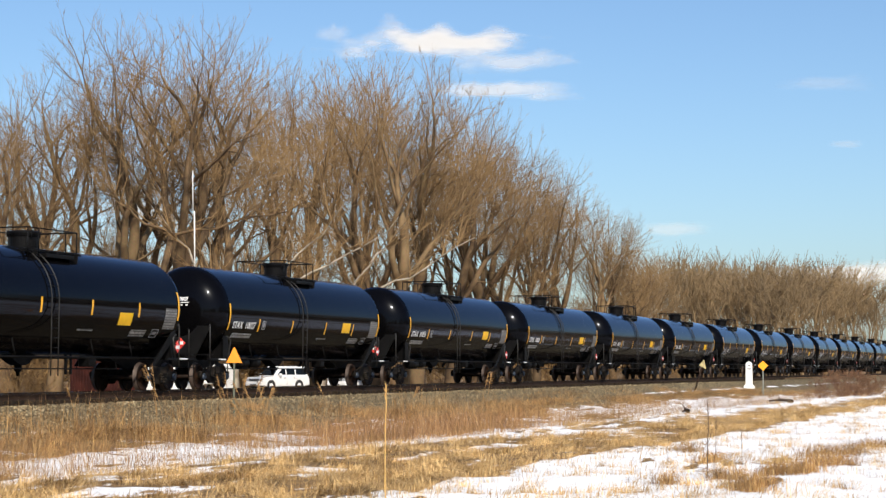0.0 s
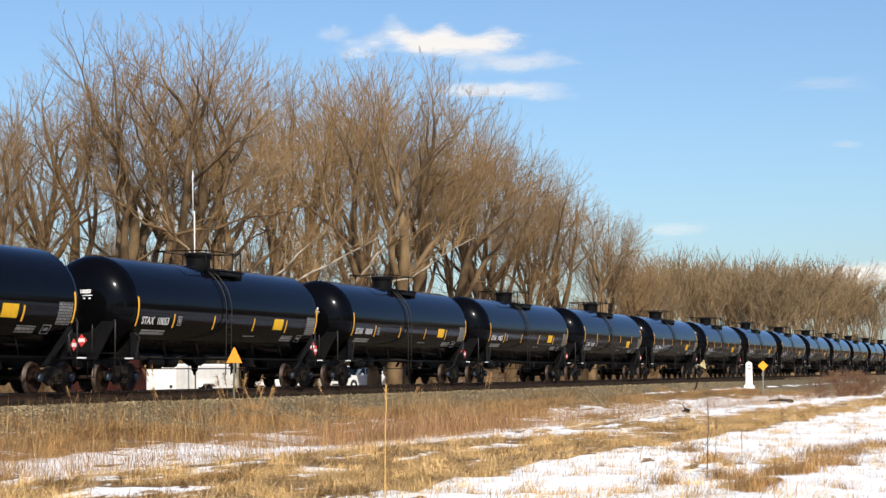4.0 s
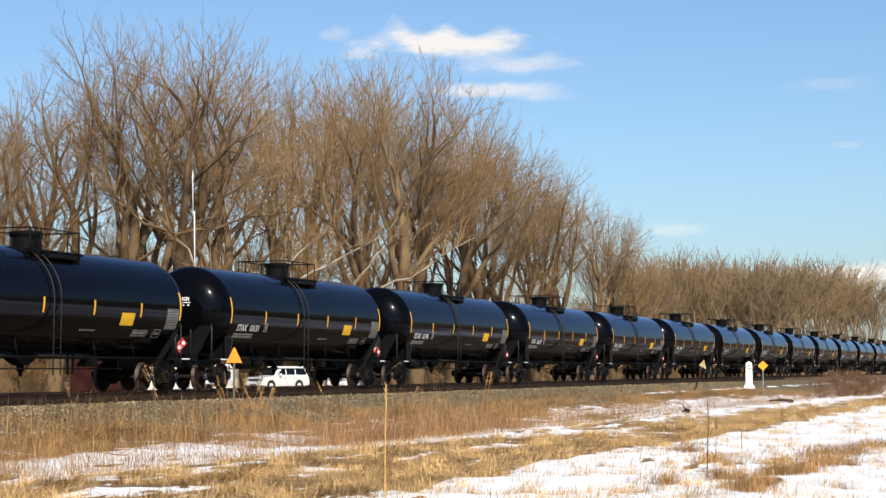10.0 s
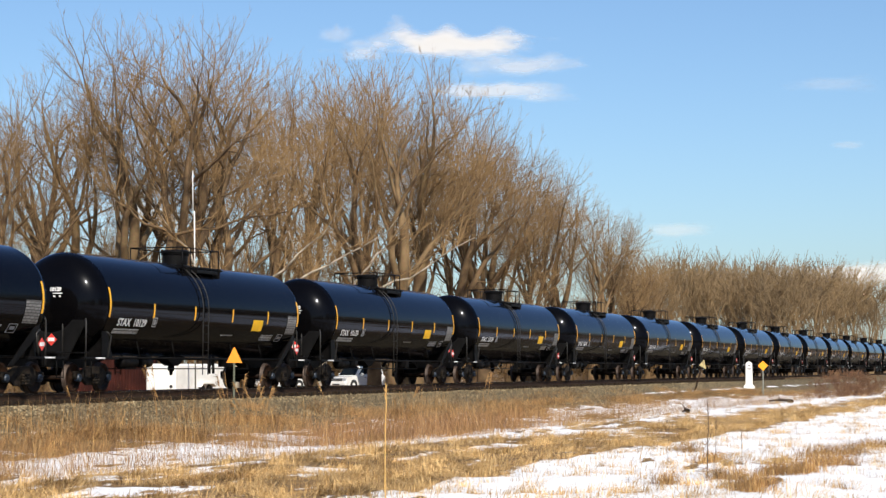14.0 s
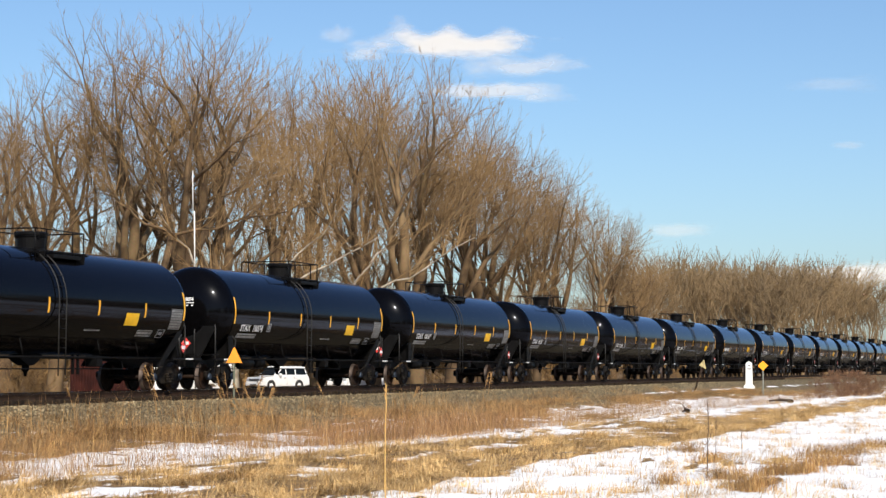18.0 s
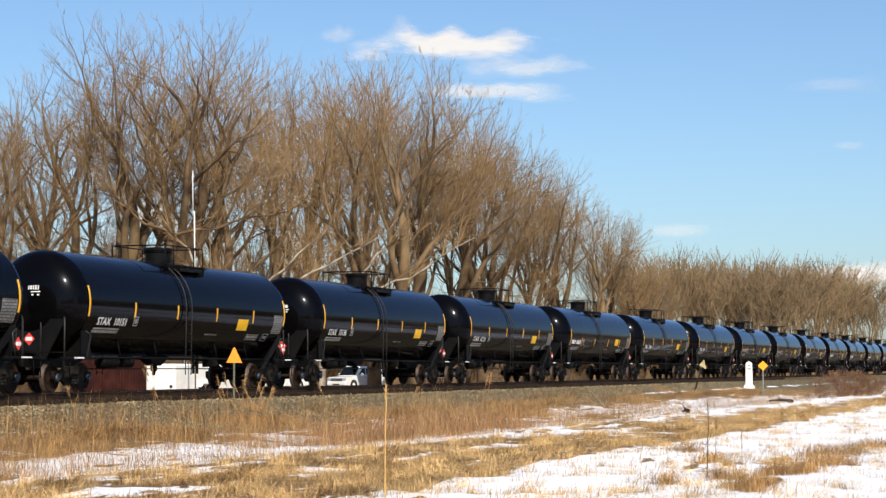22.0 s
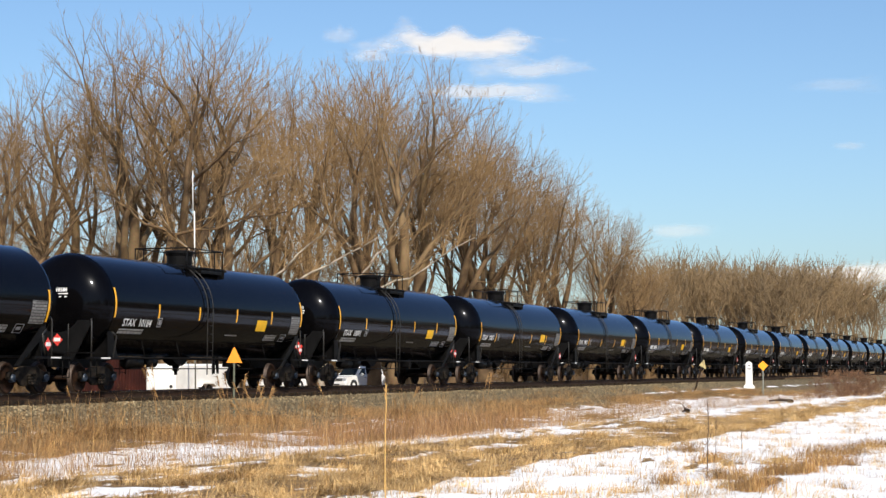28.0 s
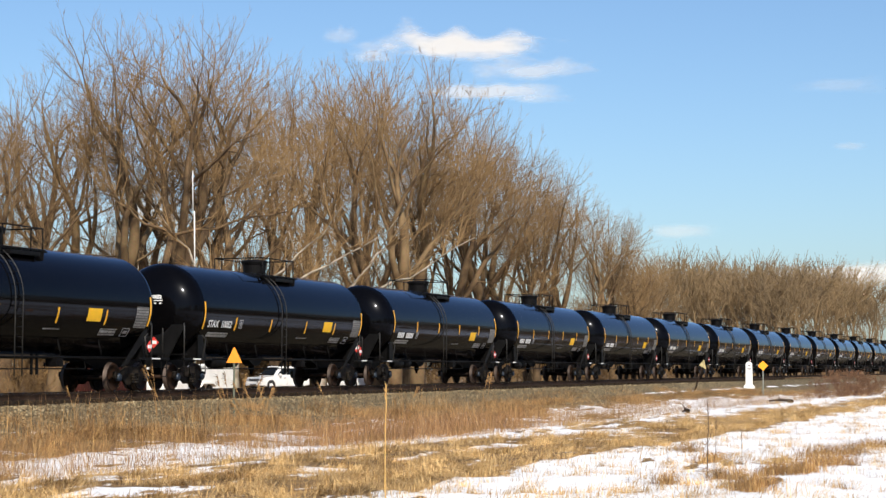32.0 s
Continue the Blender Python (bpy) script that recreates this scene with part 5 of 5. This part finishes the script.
def build_yard():
    x, y, z = place(-0.0997, 150)
    suv("white parked utility vehicle with dark tinted windows", pose(x, y, z, 0, 0, -23))
    x, y, z = place(-0.0561, 150)
    suv("white parked utility vehicle with a wide dark grille", pose(x, y, z, 0, 0, -16))
    # enclosed cargo trailer
    x, y, z = place(-0.1412, 100)
    t = thing("cargo_trailer", "white enclosed cargo trailer with a rounded roof edge", "trailer", "", pose(x, y, z))
    bm = bmesh.new()
    box(bm, 0, 7.8, 0, 1.75, 0.27, 1.80, 0.10)
    part("box", bm, M_BODYWHITE, t, "white sheet-metal box")
    bm = bmesh.new()
    box(bm, 0.05, 7.75, -0.01, 1.76, 0.24, 0.32, 0.01)
    part("bottom_rail", bm, M_CHROME, t)
    for xx in (3.1, 3.95):
        bm = bmesh.new()
        lathe(bm, [(0.0, 0.0), (-0.02, 0.16), (-0.04, 0.32), (0.02, 0.34), (0.18, 0.34), (0.2, 0.0)], "y", 20, (xx, -0.06, 0.34))
        part("wheel", bm, M_TYRE, t, "black rubber tyre")
    bm = bmesh.new()
    plate(bm, [(2.65, 0.62), (2.85, 0.80), (4.2, 0.80), (4.4, 0.62), (4.4, 0.56), (4.15, 0.72), (2.9, 0.72), (2.65, 0.56)], "y", -0.25, 0.0)
    part("mudguard", bm, M_BODYWHITE, t)
    bm = bmesh.new()
    lathe(bm, [(-0.03, 0.0), (-0.03, 0.09), (0.0, 0.09)], "x", 14, (0, 0.22, 0.60), smooth=False)
    part("tail_lamp", bm, M_DARKTRIM, t)
    bm = bmesh.new()
    box(bm, -0.015, 0.0, 0.16, 1.60, 0.50, 1.66, 0.004)
    part("rear_door", bm, M_BODYWHITE, t)
    # red container
    x, y, z = place(-0.1565, 108)
    t = thing("storage_container", "dark oxide-red corrugated storage container", "container", "", pose(x, y, z))
    bm = bmesh.new()
    box(bm, 0.06, 2.34, 0.06, 4.94, 0.1, 2.5)
    part("body", bm, M_REDSHED, t)
    for k in range(26):
        bm = bmesh.new()
        box(bm, 0.0, 0.07, 0.12 + 0.185 * k, 0.21 + 0.185 * k, 0.2, 2.45, 0.015)
        part("rib", bm, M_REDSHED, t)
    for k in range(12):
        bm = bmesh.new()
        box(bm, 0.12 + 0.185 * k, 0.21 + 0.185 * k, 0.0, 0.07, 0.2, 2.45, 0.015)
        part("rib", bm, M_REDSHED, t)
    for zz in (0.05, 2.45):
        bm = bmesh.new()
        box(bm, -0.02, 2.42, -0.02, 5.02, zz, zz + 0.14, 0.02)
        part("frame_rail", bm, M_REDSHED, t)
    # slender mast
    x, y, z = place(-0.1303, 99)
    t = thing("antenna_mast", "tall thin white antenna mast", "mast", "", pose(x, y, z))
    top = Vector((-0.05, 0.17, 11.85))
    bm = bmesh.new()
    tube(bm, [(0, 0, -0.2), tuple(top * 0.56)], 0.04, 8)
    part("lower_pole", bm, M_POST, t, "grey steel pole")
    bm = bmesh.new()
    tube(bm, [tuple(top * 0.54), tuple(top * 0.82)], 0.034, 8)
    part("middle_pole", bm, M_BODYWHITE, t, "white tube")
    bm = bmesh.new()
    tube(bm, [tuple(top * 0.80 + Vector((-0.02, 0.07, 0))), tuple(top + Vector((-0.02, 0.07, 0)))], 0.024, 8)
    part("upper_pole", bm, M_BODYWHITE, t, "white tube")


build_yard()


# ---- lineside signs ----
def build_signs():
    x, y, z = place(-0.1101, 58)
    t = thing("triangular_sign", "orange triangular sign on a green steel post", "sign", "", pose(x, y, z, 0, 0, 28))
    bm = bmesh.new()
    box(bm, -0.01, 0.03, -0.03, 0.03, -0.3, 1.95, 0.006)
    part("post", bm, M_POSTGREEN, t, "green steel post")
    bm = bmesh.new()
    plate(bm, [(-0.24, 1.77), (0.24, 1.77), (0.02, 2.24), (-0.02, 2.24)], "x", -0.03, -0.012)
    part("sign_plate", bm, M_ORANGE, t, "orange reflective triangle")
    x, y, z = place(0.1687, 125)
    t = thing("diamond_sign", "amber diamond sign on a thin galvanised post", "sign", "", pose(x, y, z, 0, 0, 10))
    bm = bmesh.new()
    box(bm, -0.02, 0.02, -0.04, 0.04, -0.2, 1.75, 0.006)
    part("post", bm, M_POST, t, "galvanised steel post")
    bm = bmesh.new()
    zc = 0.726 + (652 - 647) / 3350 * 125 - z
    plate(bm, [(-0.34, zc), (0, zc - 0.34), (0.34, zc), (0, zc + 0.34)], "x", -0.04, -0.025)
    part("sign_plate", bm, M_SIGNYELLOW, t, "amber diamond plate")
    # white concrete marker post
    x, y, z = place(0.1613, 145)
    t = thing("marker_post", "white painted concrete marker post with a rounded top", "marker post", "", pose(x, y, z, 0, 0, 10))
    bm = bmesh.new()
    out = [(-0.27, 0.3), (0.27, 0.3), (0.25, 1.85)] + [(0.25 * math.cos(a), 1.85 + 0.25 * math.sin(a)) for a in [math.pi * i / 8 for i in range(1, 8)]] + [(-0.25, 1.85)]
    plate(bm, out, "x", -0.12, 0.12)
    part("post", bm, M_CONCRETE, t)
    bm = bmesh.new()
    plate(bm, [(-0.42, -0.25), (0.42, -0.25), (0.42, 0.22), (0.30, 0.32), (-0.30, 0.32), (-0.42, 0.22)], "x", -0.22, 0.22)
    part("foot", bm, M_CONCRETE, t)
    for k, (a, b) in enumerate(((-0.10, 0.08), (-0.15, 0.13))):
        bm = bmesh.new()
        box(bm, -0.124, -0.12, a, b, 1.72 - 0.24 * k, 1.82 - 0.24 * k)
        part("marking", bm, M_GREY, t, "worn grey marking")
    # leaning post with a small triangular plate
    x, y, z = place(0.1326, 127)
    t = thing("leaning_sign", "leaning rusty post with a small faded triangular plate", "sign", "", pose(x, y, z, 17, 0, 12))
    bm = bmesh.new()
    box(bm, -0.03, 0.03, -0.05, 0.05, -0.2, 2.1, 0.008)
    part("post", bm, M_RAIL, t)
    bm = bmesh.new()
    plate(bm, [(-0.30, 1.62), (0.22, 1.72), (0.0, 2.22)], "x", -0.05, -0.032)
    part("sign_plate", bm, material("faded_plate", (0.42, 0.34, 0.16), 0.6, spread=0.3, scale=6), t, "faded yellowish triangle")


build_signs()


# ---- clouds ----
def cloud_material():
    m = bpy.data.materials.new("cloud")
    m.use_nodes = True
    n, l = m.node_tree.nodes, m.node_tree.links
    n.remove(n["Principled BSDF"])
    out = n["Material Output"]
    tc, noi, grad = n.new("ShaderNodeTexCoord"), n.new("ShaderNodeTexNoise"), n.new("ShaderNodeVectorMath")
    mp = n.new("ShaderNodeMapping")
    mp.inputs["Location"].default_value, mp.inputs["Scale"].default_value = (-1, -1, 0), (2, 2, 0)
    l.new(tc.outputs["UV"], mp.inputs["Vector"])
    grad.operation = "LENGTH"
    l.new(mp.outputs["Vector"], grad.inputs[0])
    noi.inputs["Scale"].default_value, noi.inputs["Detail"].default_value = 0.018, 7
    sq = n.new("ShaderNodeMapping")
    sq.inputs["Scale"].default_value = (0.8, 2.4, 1)
    info = n.new("ShaderNodeObjectInfo")
    l.new(tc.outputs["Object"], sq.inputs["Vector"])
    sc = n.new("ShaderNodeVectorMath")
    sc.operation = "SCALE"
    sc.inputs[0].default_value = (400, 300, 200)
    l.new(info.outputs["Random"], sc.inputs["Scale"])
    l.new(sc.outputs["Vector"], sq.inputs["Location"])
    l.new(sq.outputs["Vector"], noi.inputs["Vector"])
    sub = n.new("ShaderNodeMath")
    sub.operation = "MULTIPLY_ADD"
    l.new(noi.outputs["Fac"], sub.inputs[0])
    sub.inputs[1].default_value = 1.3
    l.new(grad.outputs["Value"], sub.inputs[2])
    sub2 = n.new("ShaderNodeMath")
    sub2.operation = "MULTIPLY_ADD"
    l.new(grad.outputs["Value"], sub2.inputs[0])
    sub2.inputs[1].default_value = -2.0
    l.new(sub.outputs["Value"], sub2.inputs[2])
    rng = n.new("ShaderNodeMapRange")
    rng.inputs["From Min"].default_value, rng.inputs["From Max"].default_value = -0.22, 0.42
    rng.interpolation_type = "SMOOTHSTEP"
    l.new(sub2.outputs["Value"], rng.inputs["Value"])
    thick = n.new("ShaderNodeMath")
    thick.operation = "MULTIPLY"
    l.new(rng.outputs["Result"], thick.inputs[0])
    att = n.new("ShaderNodeAttribute")
    att.attribute_type, att.attribute_name = "OBJECT", "thickness"
    l.new(att.outputs["Fac"], thick.inputs[1])
    dif, tr, mix = n.new("ShaderNodeBsdfDiffuse"), n.new("ShaderNodeBsdfTransparent"), n.new("ShaderNodeMixShader")
    dif.inputs["Color"].default_value = (0.66, 0.645, 0.63, 1)
    l.new(thick.outputs["Value"], mix.inputs["Fac"])
    l.new(tr.outputs[0], mix.inputs[1])
    l.new(dif.outputs[0], mix.inputs[2])
    l.new(mix.outputs[0], out.inputs["Surface"])
    return m


CLOUDS = []


def build_clouds():
    """Thin fair-weather clouds far off, as soft-edged sheets that face the place."""
    mat = cloud_material()
    rng = random.Random(4)
    far = 2600.0
    right = Vector((math.sin(radians(19.185)), -math.cos(radians(19.185)), 0))
    ahead = Vector((math.cos(radians(19.185)), math.sin(radians(19.185)), 0))
    # sideways and upward offsets from the aim's horizon line (tangents), half width, half height, thickness, drift by the end (tangents)
    for u, w, a, b, thick, du, dw in ((-0.0024, 0.1712, 0.068, 0.0100, 0.85, 0.009, -0.0018), (0.034, 0.1625, 0.040, 0.0080, 0.45, 0.010, -0.0045), (0.033, 0.1476, 0.046, 0.0066, 0.55, -0.005, -0.001),
                                      (-0.058, 0.178, 0.012, 0.006, 0.22, 0.004, -0.001), (0.205, 0.152, 0.030, 0.006, 0.14, 0.008, -0.001), (0.213, 0.119, 0.014, 0.0035, 0.18, 0.002, -0.001),
                                      (0.120, 0.0735, 0.026, 0.006, 0.28, 0.003, -0.001), (0.17, 0.046, 0.11, 0.010, 0.7, 0.002, 0.0), (0.240, 0.049, 0.06, 0.011, 0.7, 0.002, 0.0), (-0.16, 0.085, 0.03, 0.02, 0.55, 0.002, 0)):
        W, Hh = a * far, b * far * 1.15
        me = bpy.data.meshes.new("cloud")
        # flat below, humped above
        nx, ny = 40, 8
        humps = [(rng.uniform(-0.6, 0.6), rng.uniform(0.10, 0.25), rng.uniform(0.0, 0.15)) for _ in range(4)] if CLOUDS else [(-0.38, 0.16, 0.50), (0.02, 0.16, 0.30), (0.45, 0.18, 0.22)]
        vs = []
        for j in range(ny + 1):
            for i in range(nx + 1):
                p, q = i / nx * 2 - 1, j / ny * 2 - 1
                e = max(0.45, math.sqrt(1 - p * p))
                tall = 0.75 + sum(h * math.exp(-((p - c) / s) ** 2) for c, s, h in humps)
                vs.append((p * W, Hh * (-0.75 + tall * (q + e) / e * 0.95), 0))
        fs = [(j * (nx + 1) + i, j * (nx + 1) + i + 1, (j + 1) * (nx + 1) + i + 1, (j + 1) * (nx + 1) + i) for j in range(ny) for i in range(nx)]
        me.from_pydata(vs, [], fs)
        uv = me.uv_layers.new(name="UVMap")
        for lp in me.loops:
            co = me.vertices[lp.vertex_index].co
            uv.data[lp.index].uv = (co.x / W / 2 + 0.5, lp.vertex_index // (nx + 1) / ny)
        me.materials.append(mat)
        o = new("cloud", me)
        o["thickness"] = thick
        tagged(o, "thin white fair-weather cloud in the blue sky", "cloud", "clouds in the sky")
        def at(p, q):
            c = Vector(EYE) + far * (ahead + p * right + Vector((0, 0, q)))
            return look(tuple(c), tuple(2 * c - Vector(EYE)))
        CLOUDS.append((o, at(u, w), at(u + du, w + dw)))


build_clouds()


# ---- what moves ----
def motions():
    for o, start, end in CLOUDS:
        walk(o, [(0.0, start), (32.0, end)])
    times = [i * 0.5 for i in range(65)]
    for k, c in TRAIN:
        walk(c, [(t, pose(car_at(k, t), 0, 0)) for t in times])
        # the wheels roll while the car is within reach of the eye
        for w in [p for p in c.children_recursive if p.name.startswith("wheelset")]:
            x, y, z = w.location
            near = [i / 30 for i in range(961) if 36 < car_at(k, i / 30) < 100]
            if near:
                rows = [(t, pose(x, y, z, 0, -math.degrees((car_at(k, near[0]) - car_at(k, t)) / 0.452) % 360, 0)) for t in near]
                rows = ([(0.0, pose(x, y, z))] if near[0] > 0 else []) + rows + ([(32.0, rows[-1][1])] if near[-1] < 32 else [])
                walk(w, rows)


motions()
